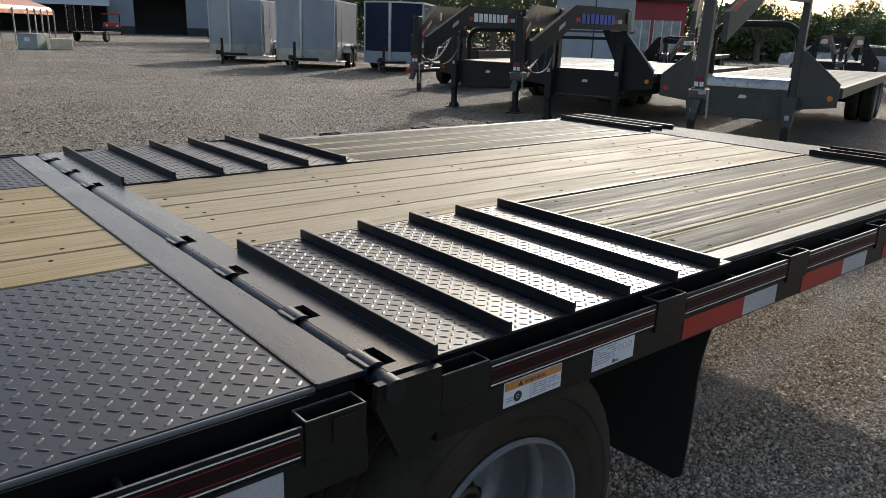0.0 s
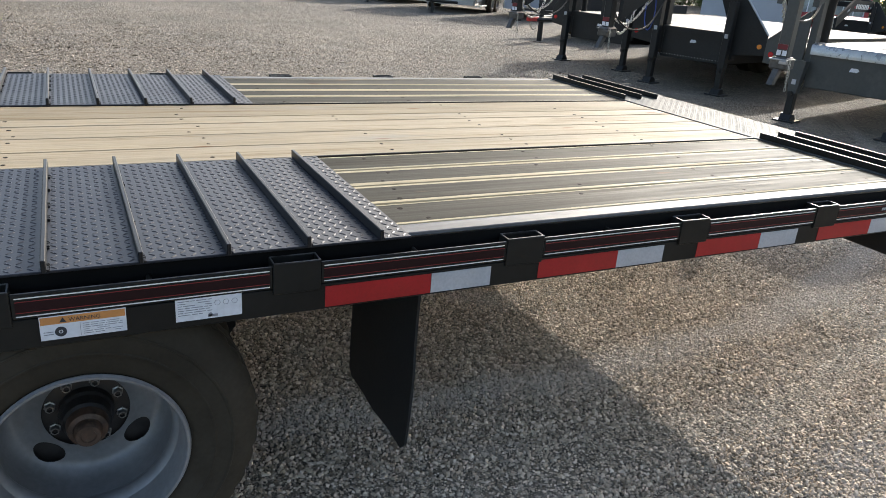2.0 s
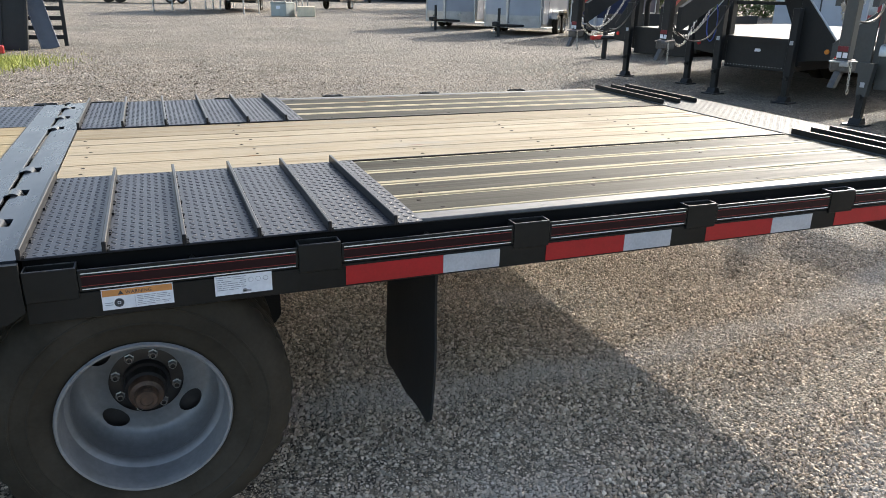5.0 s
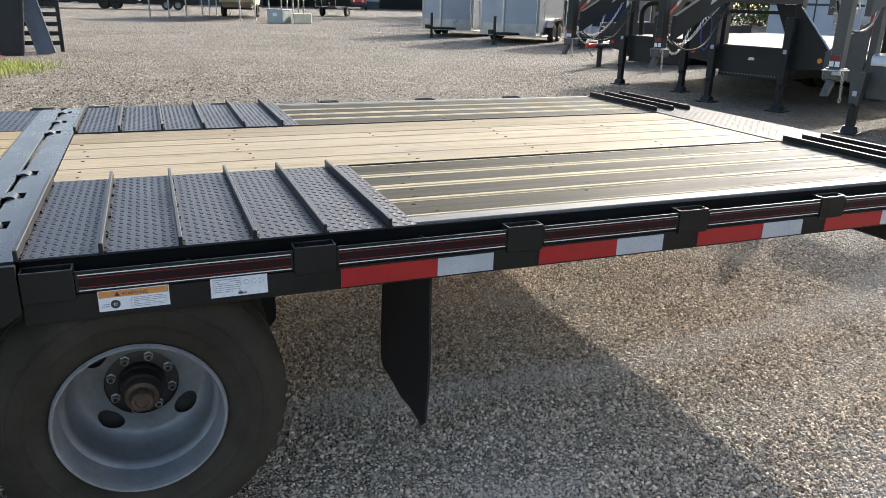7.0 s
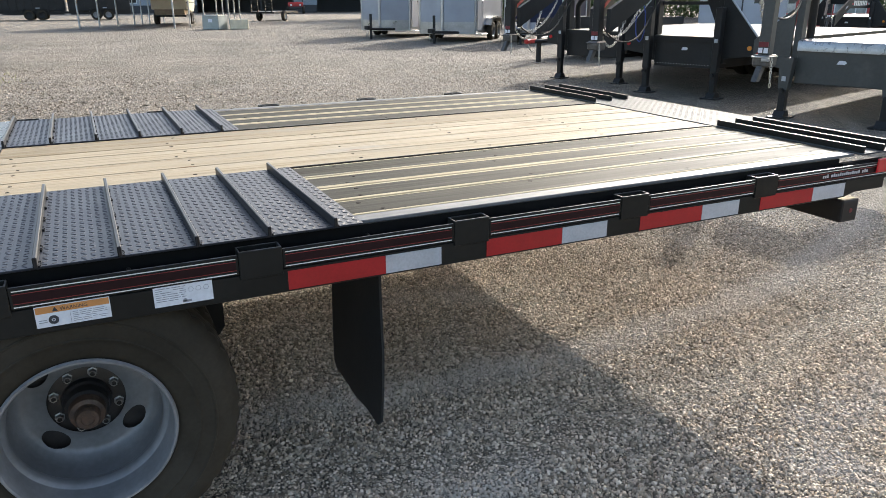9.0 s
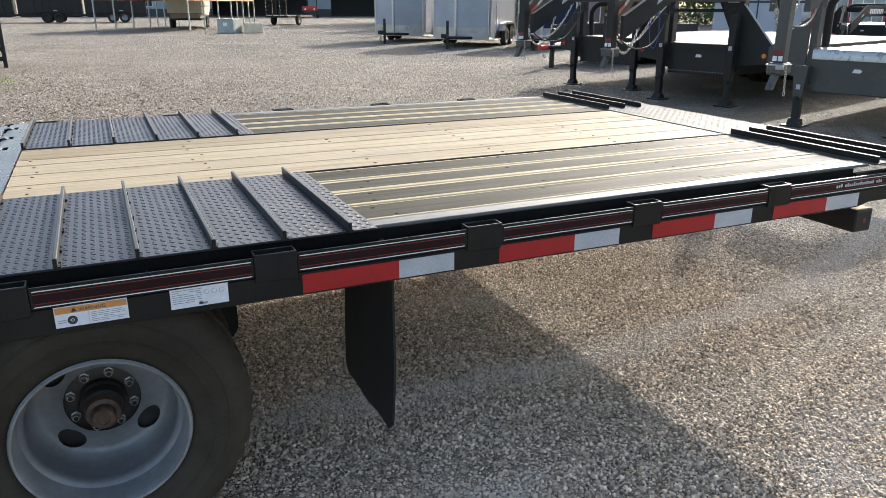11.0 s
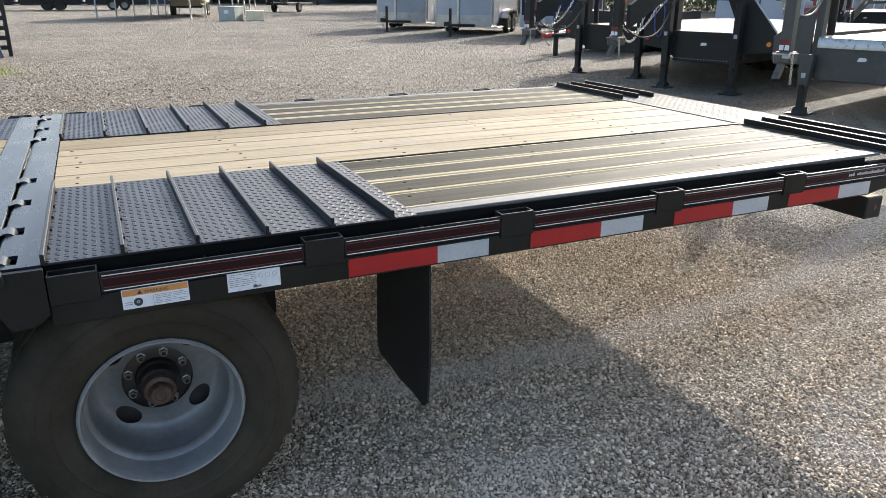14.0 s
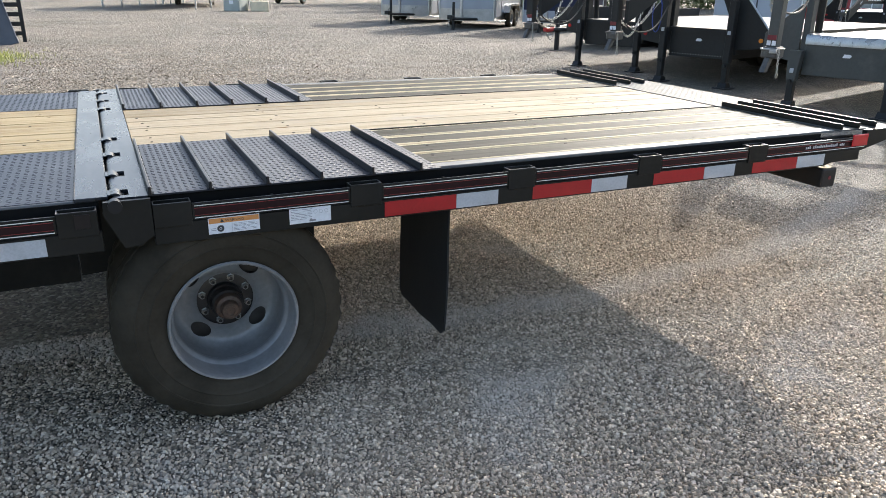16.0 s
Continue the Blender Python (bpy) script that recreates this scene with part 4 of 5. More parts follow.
def plain_wheel(parent, x, y, z, r, w, rim_mat, side):
    wl = new("wheel")
    wl.parent = parent
    wl.location = (x, y, z)
    bm = B()
    lathe(bm, [(r * 0.58, -w / 2), (r * 0.75, -w / 2 - 0.006), (r * 0.93, -w / 2 + 0.006), (r, -w / 2 + 0.04), (r, w / 2 - 0.04), (r * 0.93, w / 2), (r * 0.58, w / 2)], 32)
    part("tyre", bm, M_RUBBER, wl, smooth=True)
    bm = B()
    s = -1 if side < 0 else 1
    lathe(bm, [(r * 0.6, s * w / 2), (r * 0.56, s * w * 0.42), (r * 0.5, s * w * 0.25), (r * 0.2, s * w * 0.18), (r * 0.18, s * w * 0.3), (0.001, s * w * 0.3)], 24)
    part("rim", bm, rim_mat, wl, smooth=True)
    return wl


def gooseneck(m, paint, emblem, arch, label, top, simple=False, half=0.69, arch_top=1.26, wing_top=1.48, jack_top=1.35, neck=2.2, length=6.4):
    """A gooseneck flatbed seen from its neck: x runs back along the deck, y to the left, the jacks at x = 0."""
    g = thing("gooseneck_trailer", label, "trailer", m, "gooseneck trailers in a row")
    bm = B()
    box(bm, 0.31, length, -1.08, 1.08, 0.74, 0.85)
    part("deck_frame", bm, paint, g)
    for k in range(10):
        bm = B()
        y = -1.08 + 0.216 * k
        box(bm, 0.36, length - 0.1, y + 0.004, y + 0.212, 0.85, 0.885, 0.004)
        part("deck_board", bm, M_DECKFAR, g, "pale sunlit deck board")
    for s in (-1, 1):
        bm = B()
        box(bm, 0.45, length, s * 1.11 - 0.03, s * 1.11 + 0.03, 0.75, 0.89, 0.006)
        part("side_rail", bm, paint, g)
        for y in (0.35,):
            bm = B()
            box(bm, 0.43, length, s * y - 0.05, s * y + 0.05, 0.42, 0.74)
            part("main_beam", bm, paint, g)
        bm = B()
        box(bm, 0.10, 0.24, s * (half - 0.01) - 0.045, s * (half - 0.01) + 0.045, 0.52, top, 0.01)
        up = part("upright", bm, paint, g)
        bm = B()
        wing = [(half + 0.037, 0.60), (1.14, 0.66), (1.14, 0.93), (half + 0.08, wing_top - 0.04), (half + 0.037, wing_top)]
        prism(bm, [(s * u, v) for u, v in wing], "x", 0.07, 0.098)
        part("wing_plate", bm, paint, up)
        bm = B()
        path_tube(bm, [(0.084, s * (half + 0.07), wing_top - 0.03), (0.084, s * 1.14, 0.935)], 0.017, 8)
        part("wing_edge", bm, M_GALV if half < 0.62 and paint is M_DARKTR else paint, up)
        # landing jack
        jack = new("landing_jack")
        jack.parent = g
        jack.location = (-0.05, s * half, 0)
        bm = B()
        if jack_top > 1:
            box(bm, -0.055, 0.055, -0.055, 0.055, 0.40, jack_top, 0.008)
        else:
            prism(bm, [(-0.055, 0.36), (0.055, 0.36), (0.09, jack_top), (-0.09, jack_top)], "x", -0.05, 0.05)
        part("jack_tube", bm, M_DARKTR if jack_top > 1 else paint, jack)
        bm = B()
        box(bm, -0.045, 0.045, -0.045, 0.045, 0.03, 0.42, 0.006)
        part("jack_leg", bm, M_DARKTR, jack)
        bm = B()
        box(bm, -0.13, 0.13, -0.13, 0.13, 0.0, 0.022, 0.004)
        prism(bm, [(-0.09, 0.022), (0.09, 0.022), (0.04, 0.10), (-0.04, 0.10)], "y", -0.07, 0.07)
        part("jack_foot", bm, M_DARKTR, jack)
        bm = B()
        tube(bm, (-0.065, 0.0, 0.36), (-0.10, 0.0, 0.36), 0.028, 12)
        part("spring_pin", bm, M_DARKTR, jack)
        bm = B()
        box(bm, -0.064, -0.056, -0.028, 0.024, jack_top * 0.62, jack_top * 0.62 + 0.06)
        part("jack_label", bm, M_WHITE, jack, "small white label")
        # arms running forward to the coupler
        bm = B()
        prof = [(0.10, top - 0.33), (0.10, top), (0.92 - neck, top), (-neck, top - 0.52), (-neck, top - 0.83), (0.84 - neck, top - 0.33)]
        ya, yb = s * 0.60, s * 0.14
        vs = []
        for th in (-0.03, 0.03):
            vs.append([bm.verts.new((x, ya + (yb - ya) * max(0, min(1, -x / 2.15)) + th, z)) for x, z in prof])
        bm.faces.new(vs[0]); bm.faces.new(vs[1][::-1])
        for i in range(len(prof)):
            j = (i + 1) % len(prof)
            bm.faces.new((vs[0][i], vs[0][j], vs[1][j], vs[1][i]))
        arm = part("neck_arm", bm, paint, g)
        lean = (yb - ya) / 2.15
        for x0, x1, z0, z1, mt in ((-0.1, -0.2, 0.20, 0.20, M_WHITE), (-0.2, -0.3, 0.20, 0.20, M_RED), (-1.15, -1.26, 0.20, 0.20, M_RED), (-1.5, -1.7, 0.26, 0.38, M_WHITE), (-1.7, -1.92, 0.38, 0.5, M_RED)):
            bm = B()
            for off in (-0.034, 0.034):
                bm.faces.new([bm.verts.new((x, ya - lean * x + off, top - z + h)) for x, z, h in ((x0, z0, -0.03), (x1, z1, -0.03), (x1, z1, 0.03), (x0, z0, 0.03))])
            part("reflective_tape", bm, mt, arm)
        r = random.Random(len(label))
        x = -0.3
        while x > -1.08:
            w = r.uniform(0.06, 0.1)
            for off in (-0.034, 0.034):
                bm = B()
                bm.faces.new([bm.verts.new((q, ya - lean * q + off, z)) for q, z in ((x, top - 0.25), (x - w, top - 0.25), (x - w, top - 0.11), (x, top - 0.11))])
                part("emblem_block", bm, emblem, arm, "plain emblem block")
            x -= w + 0.025
    # cross tube between the uprights
    bm = B()
    box(bm, 0.04, 0.16, -0.645, 0.645, top - 0.22, top - 0.06, 0.012)
    part("neck_cross_beam", bm, paint, g)
    # riser panel below the deck front, with a rolled tread plate on top
    bm = B()
    wide, rise = half - 0.058, 0.09 if paint is M_GREYPAINT else 0.03
    box(bm, 0.06, 0.14, -wide, wide, 0.44, 0.89, 0.008)
    panel = part("front_panel", bm, paint, g)
    bm = B()
    prism(bm, [(0.03, 0.84), (0.03, 0.89 + rise * 0.5), (0.045, 0.89 + rise * 0.8), (0.08, 0.89 + rise * 0.95), (0.15, 0.89 + rise), (0.37, 0.89 + rise), (0.41, 0.86)], "y", -wide, wide)
    part("rolled_step", bm, M_TREADFAR if paint is M_GREYPAINT else paint, g, "bright rolled tread plate step" if paint is M_GREYPAINT else "", smooth=True)
    if paint is M_GREYPAINT:
        part("tread_lug", lugs(0.16, 0.36, -wide + 0.01, wide - 0.01, 0.89 + rise, 0.045, 0.004, M_TREADFAR), None, g, "raised diamond lugs", kind="stuff")
    bm = B()
    prism(bm, [(0.06, 0.70), (0.04, 0.745), (-0.03, 0.745), (-0.055, 0.722), (-0.03, 0.70)], "x", 0.056, 0.06)
    part("maker_badge", bm, M_PAPER, panel, "small white badge")
    if arch:
        bm = B()
        aw = half - 0.06
        pts = [(0.36, aw, 0.92), (0.34, aw, arch_top)] + [(0.32, aw - 0.24 * (1 - math.cos(a)), arch_top + 0.24 * math.sin(a)) for a in (0.4, 0.8, 1.2, 1.57)]
        pts += [(x, -y, z) for x, y, z in reversed(pts)]
        path_tube(bm, pts, 0.05, 10)
        part("arch_tube", bm, M_DARKTR, g, "black arched tube", smooth=True)
    else:
        bm = B()
        box(bm, 0.18, 0.24, -0.645, 0.645, 1.38, 1.43)
        part("cross_tube", bm, M_DARKTR, g)
        bm = B()
        prism(bm, [(-0.55, 0.95), (-0.5, 0.95), (-0.14, top - 0.21), (-0.55, top - 0.21)], "x", 0.19, 0.215)
        gusset = part("gusset_plate", bm, M_DARKTR, g, "black triangular gusset plate")
        bm = B()
        path_tube(bm, [(0.195, -0.135, top - 0.21), (0.195, -0.495, 0.95)], 0.014, 6)
        part("gusset_edge", bm, M_DARKTR, gusset)
        bm = B()
        box(bm, 0.183, 0.189, -0.5, -0.32, top - 0.34, top - 0.29)
        part("gusset_label", bm, M_PAPER, gusset, "pale plain label")
        bm = B()
        for k in range(24):
            tube(bm, (0.0605, -0.57 + 0.0496 * k, 0.485), (0.0565, -0.57 + 0.0496 * k, 0.485), 0.007, 8)
        part("rivet_row", bm, M_GALV, panel, "row of small bright rivets", kind="stuff")
        bm = B()
        pts = [(-0.02, half + 0.2 + 0.09 * math.cos(w), 1.1 + 0.3 * math.sin(w)) for w in [k * 0.52 for k in range(13)]]
        path_tube(bm, pts, 0.009, 6)
        part("hose_loop", bm, M_BLUEHOSE, g, "hanging loop of blue hose", smooth=True)
    # coupler
    cp = new("coupler")
    cp.parent = g
    cp.location = (-neck - 0.04, 0, 0)
    bm = B()
    box(bm, -0.058, 0.058, -0.058, 0.058, 0.92, top - 0.2, 0.01)
    part("coupler_tube", bm, paint, cp)
    bm = B()
    box(bm, -0.10, 0.10, -0.09, 0.09, 0.80, 0.925, 0.02)
    prism(bm, [(-0.10, 0.81), (-0.02, 0.81), (-0.12, 0.66), (-0.19, 0.66)], "y", -0.03, 0.03)
    part("coupler_head", bm, M_LINK, cp, "greasy steel coupler head")
    for y0, y1, z0, z1, mt in ((-0.05, -0.008, 0.94, 0.99, M_PAPER), (0.008, 0.05, 0.94, 0.99, M_PAPER), (-0.05, 0.05, 1.0, 1.05, M_LAMPDIM)):
        bm = B()
        box(bm, -0.066, -0.058, y0, y1, z0, z1)
        part("coupler_label", bm, mt, cp, "small printed label")
    bm = B()
    box(bm, -0.12, 0.10, -0.09, 0.09, 0.895, 0.91, 0.004)
    box(bm, -0.13, -0.09, -0.1, -0.02, 0.86, 0.895, 0.006)
    part("coupler_plate", bm, M_GALV if paint is M_GREYPAINT else M_LINK, cp, "steel latch plate")
    bm = B()
    chain(bm, (-0.1, -0.12, 0.9), (-0.1, -0.13, 0.66), 0.0, 9, 0.018)
    lathe(bm, [(0.02, 0), (0.028, 0), (0.028, -0.006), (0.02, -0.006)], 14, (-0.1, -0.13, 0.63), True)
    part("pin_chain", bm, M_CHROME, cp, "short pin chain with a ring")
    if not simple:
        bm = B()
        chain(bm, (-2.0, 0.16, top - 0.75), (-0.3, 0.56, top - 0.3), 0.36, 36)
        part("safety_chain", bm, M_CHROME, g, "hanging zinc plated safety chain")
        bm = B()
        chain(bm, (-2.05, 0.10, top - 0.8), (-0.9, 0.42, top - 0.4), 0.42, 30)
        part("safety_chain", bm, M_CHROME, g, "hanging zinc plated safety chain")
        bm = B()
        path_tube(bm, [(-2.0 + 1.9 * f, 0.12 + 0.25 * f + 0.03 * math.sin(9 * f), top - 0.7 + 0.4 * f - 1.9 * f * (1 - f)) for f in [k / 14 for k in range(15)]], 0.013, 6)
        part("coiled_cable", bm, M_DARKTR, g, "black cable", smooth=True)
    for s in (-1, 1):
        bm = B()
        tube(bm, (0.071, s * 1.05, 0.77), (0.055, s * 1.05, 0.77), 0.035, 14)
        part("marker_lamp", bm, M_LAMPAMBER if s < 0 else M_LAMPRED, g, "small round marker lamp")
        bm = B()
        box(bm, 0.44, 0.50, s * 0.75, s * 1.08, 0.72, 0.88, 0.006)
        part("deck_header", bm, paint, g)
        for x in (length - 2.3, length - 1.4):
            plain_wheel(g, x, s * 0.98, 0.40, 0.40, 0.22, M_RIM, s)
            plain_wheel(g, x, s * 0.72, 0.40, 0.40, 0.22, M_RIM, s)
    for x in (length - 2.3, length - 1.4):
        bm = B()
        tube(bm, (x, -1.0, 0.40), (x, 1.0, 0.40), 0.06, 12)
        part("axle", bm, M_DARKTR, g)
    return g


AX = 16.0
gooseneck(pose(9.15, 9.69, 0, 0, 0, AX), M_DARKTR, M_PINWHITE, True, "black gooseneck flatbed trailer with a white block emblem on its neck", 1.86)
gooseneck(pose(9.04, 7.20, 0, 0, 0, AX), M_DARKTR, M_BLUESIGN, False, "black gooseneck flatbed trailer with a blue block emblem and hanging chains", 1.86, half=0.60, wing_top=1.5)
gooseneck(pose(8.76, 4.24, 0, 0, 0, AX), M_GREYPAINT, M_PINWHITE, True, "charcoal grey gooseneck flatbed trailer with an arched neck and bright step", 2.25, half=0.61, arch_top=1.42, wing_top=1.36, jack_top=0.76, neck=1.98, length=8.6)
gooseneck(pose(24.2, 9.6, 0, 0, 0, 24), M_DARKTR, M_PINWHITE, False, "black gooseneck trailer parked beyond the row in the shade", 1.7, True)
gooseneck(pose(23.0, 14.7, 0, 0, 0, 24), M_DARKTR, M_PINWHITE, True, "black gooseneck trailer parked beyond the row with a sunlit deck", 1.5, True)


def utility_tongue(m):
    """The tongue and jack of a low black tag-along trailer."""
    g = thing("tag_along_trailer", "low black tag-along trailer with a red coupler on its jack", "trailer", m)
    bm = B()
    path_tube(bm, [(0.0, 0.0, 0.52), (1.3, 0.42, 0.55), (1.6, 0.42, 0.55)], 0.05, 8)
    path_tube(bm, [(0.0, 0.0, 0.52), (1.3, -0.42, 0.55), (1.6, -0.42, 0.55)], 0.05, 8)
    part("tongue", bm, M_DARKTR, g)
    bm = B()
    box(bm, -0.25, 0.12, -0.06, 0.06, 0.48, 0.58, 0.02)
    part("coupler", bm, M_REDPAINT, g, "red painted coupler")
    bm = B()
    box(bm, 0.25, 0.34, -0.045, 0.045, 0.03, 0.95, 0.008)
    box(bm, 0.18, 0.41, -0.11, 0.11, 0.0, 0.02)
    part("jack", bm, M_DARKTR, g)
    bm = B()
    chain(bm, (-0.1, 0.05, 0.5), (0.5, 0.2, 0.5), 0.22, 12, 0.03)
    part("safety_chain", bm, M_CHROME, g)
    bm = B()
    box(bm, 1.55, 6.0, -0.95, 0.95, 0.55, 0.66)
    part("deck", bm, M_DARKTR, g)
    bm = B()
    for s in (-1, 1):
        box(bm, 1.55, 6.0, s * 0.95 - 0.03, s * 0.95 + 0.03, 0.66, 1.0)
    part("side_rail", bm, M_DARKTR, g)
    for s in (-1, 1):
        for x in (3.6, 4.4):
            plain_wheel(g, x, s * 1.1, 0.34, 0.34, 0.2, M_RIM, s)
    return g


utility_tongue(pose(10.2, 13.4, 0, 0, 0, 22))


def cargo(m, skin, label, guard):
    """An enclosed V-nose trailer: x runs back from the nose, y to the left."""
    g = thing("enclosed_cargo_trailer", label, "trailer", m, "enclosed trailers")
    W, L, N, z0, z1 = 1.05, 4.6, 0.62, 0.28, 2.34
    outline = [(0, 0), (N, W), (L, W), (L, -W), (N, -W)]
    bm = B()
    prism(bm, outline, "z", z0 + 0.42, z1)
    part("body", bm, skin, g)
    bm = B()
    prism(bm, [(x - (0.006 if x < 1 else -0.004), y * 1.004) for x, y in outline], "z", z0, z0 + 0.42)
    part("stone_guard", bm, guard, g, "polished lower panel")
    bm = B()
    prism(bm, [(x - (0.03 if x < 1 else -0.02), y * 1.02) for x, y in outline], "z", z1, z1 + 0.05)
    part("roof_trim", bm, M_AWNING, g)
    for x, y in ((0, 0), (N, W), (N, -W), (L, W), (L, -W)):
        bm = B()
        tube(bm, (x, y, z0), (x, y, z1), 0.035 if x else 0.06, 10)
        part("corner_trim", bm, M_ALUSHINE, g, "bright corner trim", smooth=True)
    bm = B()
    box(bm, 0.85, 1.60, -W - 0.022, -W - 0.004, z0 + 0.12, z1 - 0.15, 0.004)
    door = part("side_door", bm, skin, g)
    for a, b, c, d in ((0.84, 0.86, z0 + 0.1, z1 - 0.13), (1.59, 1.61, z0 + 0.1, z1 - 0.13), (0.84, 1.61, z1 - 0.15, z1 - 0.13)):
        bm = B()
        box(bm, a, b, -W - 0.03, -W - 0.002, c, d)
        part("door_frame", bm, M_ALUSHINE, door)
    bm = B()
    box(bm, 1.48, 1.56, -W - 0.05, -W - 0.02, 1.35, 1.42, 0.006)
    part("latch", bm, M_GALV, door)
    bm = B()
    box(bm, 0.8, 1.65, -W - 0.20, -W - 0.0, z0 - 0.03, z0, 0.004)
    part("step", bm, M_ALUSHINE, g)
    bm = B()
    path_tube(bm, [(-1.15, 0, 0.40), (0.9, 0.7, 0.32), (L, 0.7, 0.32)], 0.05, 6)
    path_tube(bm, [(-1.15, 0, 0.40), (0.9, -0.7, 0.32), (L, -0.7, 0.32)], 0.05, 6)
    part("tongue_frame", bm, M_DARKTR, g)
    bm = B()
    box(bm, -1.35, -1.0, -0.09, 0.09, 0.38, 0.52, 0.015)
    part("coupler", bm, M_DARKTR, g)
    bm = B()
    box(bm, -0.94, -0.86, -0.04, 0.04, 0.02, 0.95, 0.006)
    box(bm, -1.0, -0.80, -0.09, 0.09, 0.0, 0.02)
    part("tongue_jack", bm, M_DARKTR, g)
    bm = B()
    chain(bm, (-1.2, 0.06, 0.4), (-0.8, 0.2, 0.42), 0.3, 12, 0.03)
    part("safety_chain", bm, M_CHROME, g)
    for s in (-1, 1):
        bm = B()
        prism(bm, [(2.0, 0.55), (2.12, 0.80), (2.3, 0.86), (3.5, 0.86), (3.68, 0.80), (3.8, 0.55), (3.72, 0.55), (3.5, 0.78), (2.3, 0.78), (2.08, 0.55)], "y", s * (W + 0.005), s * (W + 0.24))
        part("fender", bm, M_ALUSHINE, g, "polished aluminium fender")
        for x in (2.5, 3.28):
            plain_wheel(g, x, s * (W + 0.11), 0.34, 0.34, 0.2, M_GALV, s)
    return g


CAX = 46
def from_jack(x, y, a):
    return pose(x + 0.9 * math.cos(radians(a)), y + 0.9 * math.sin(radians(a)), 0, 0, 0, a)


cargo(from_jack(10.95, 26.2, CAX), M_ALU, "white enclosed cargo trailer with a V nose and polished lower panels", M_ALUSHINE)
cargo(from_jack(11.72, 22.05, CAX), M_ALU, "white enclosed cargo trailer with side door and polished fenders", M_ALUSHINE)
cargo(from_jack(14.1, 20.2, CAX - 4), M_NAVY, "navy enclosed cargo trailer with white lower panels and trim", M_ALU)


# ---- far side of the yard ----
def arch_section(w, eave, ridge):
    pts = [(-w / 2, eave - 0.32), (-w / 2 + 0.02, eave - 0.1), (-w / 2 + 0.22, eave + 0.12)]
    return pts + [(0, ridge)] + [(-x, z) for x, z in reversed(pts)]


def carport(m):
    """An open carport: y runs along it, x across; the origin is at its near corner post."""
    g = thing("carport", "open carport with a faded orange ribbed metal roof on thin posts", "carport", m)
    w, L, eave, ridge = 5.4, 10.8, 1.97, 2.95
    sec = arch_section(w, eave, ridge)
    bm = B()
    n = 46
    rows = []
    for k in range(n + 1):
        up = 0.018 if k % 2 else 0.0
        rows.append([bm.verts.new((-w / 2 + x * (1 + up * 0.05), -0.15 + (L + 0.3) * k / n, z + up)) for x, z in sec])
    for a, b in zip(rows, rows[1:]):
        for i in range(len(sec) - 1):
            bm.faces.new((a[i], a[i + 1], b[i + 1], b[i]))
    roof = part("roof", bm, M_ORANGEROOF, g, "faded orange ribbed metal sheet")
    sol = roof.modifiers.new("thickness", "SOLIDIFY")
    sol.thickness = 0.012
    for y in (0.0, 2.16, 4.32, 6.48, 7.56, 8.64, 9.72, 10.8):
        for x in (0, -w):
            bm = B()
            box(bm, x - 0.035, x + 0.035, y - 0.035, y + 0.035, 0, eave, 0.004)
            part("post", bm, M_GALV, g)
        bm = B()
        path_tube(bm, [(-w / 2 + x * 0.985, y, z - 0.05) for x, z in sec], 0.03, 6)
        part("roof_bow", bm, M_GALV, g)
    return g


CP = pose(5.5, 42.1, 0, 0, 0, -30)
carport(CP)


def pontoon(m):
    g = thing("boat_on_trailer", "beige pleasure boat on a black boat trailer beside the carport", "boat", m)
    bm = B()
    prof = [(-2.6, 0.95), (-2.6, 1.75), (1.5, 1.8), (2.6, 1.62), (2.2, 1.1), (1.4, 0.75)]
    prism(bm, prof, "x", -1.05, 1.05)
    hull = part("hull", bm, M_BEIGE, g)
    bm = B()
    for x in (-1.07, 1.05):
        box(bm, x, x + 0.02, -2.55, 2.0, 1.32, 1.37)
    part("rub_strake", bm, M_DARKTR, hull, "dark rub strake")
    bm = B()
    prism(bm, [(0.2, 1.78), (0.9, 1.78), (0.62, 2.12), (0.55, 2.12)], "x", -0.8, 0.8)
    part("windscreen", bm, M_GLASSDARK, hull, "raked dark windscreen")
    bm = B()
    prism(bm, [(-2.5, 0.62), (1.6, 0.62), (2.0, 0.8), (-2.5, 0.94)], "x", -0.9, 0.9)
    part("lower_hull", bm, M_TAN, g)
    bm = B()
    box(bm, -0.95, 0.95, -2.2, 2.8, 0.48, 0.58)
    part("trailer_frame", bm, M_DARKTR, g)
    for s in (-1, 1):
        for x in (-0.9, -0.1):
            wl = plain_wheel(g, 0, 0, 0.36, 0.36, 0.2, M_GALV, s)
            wl.matrix_local = pose(s * 1.08, x, 0.36, 0, 0, -90)
    return g


pontoon(pose(6.7, 51.6, 0, 0, 0, -14))


def crate(name, m, sx, sy, sz, mat, label, category, bevel):
    g = thing(name, label, category, m)
    bm = B()
    box(bm, -sx / 2, sx / 2, -sy / 2, sy / 2, 0, sz, bevel, segments=2)
    body = part("body", bm, mat, g)
    if name == "utility_cabinet":
        bm = B()
        box(bm, -sx / 2 - 0.02, sx / 2 + 0.02, -sy / 2 - 0.02, sy / 2 + 0.02, sz, sz + 0.05, 0.01)
        part("lid", bm, mat, g)
        bm = B()
        box(bm, -0.12, 0.12, -sy / 2 - 0.006, -sy / 2, sz * 0.55, sz * 0.8)
        part("notice", bm, M_PAPER, body, "small white notice")
    return g


crate("utility_cabinet", pose(7.3, 39.9, 0, 0, 0, -40), 0.95, 0.95, 0.68, M_GREENBOX, "grey-green metal utility cabinet beside the carport", "utility cabinet", 0.03)
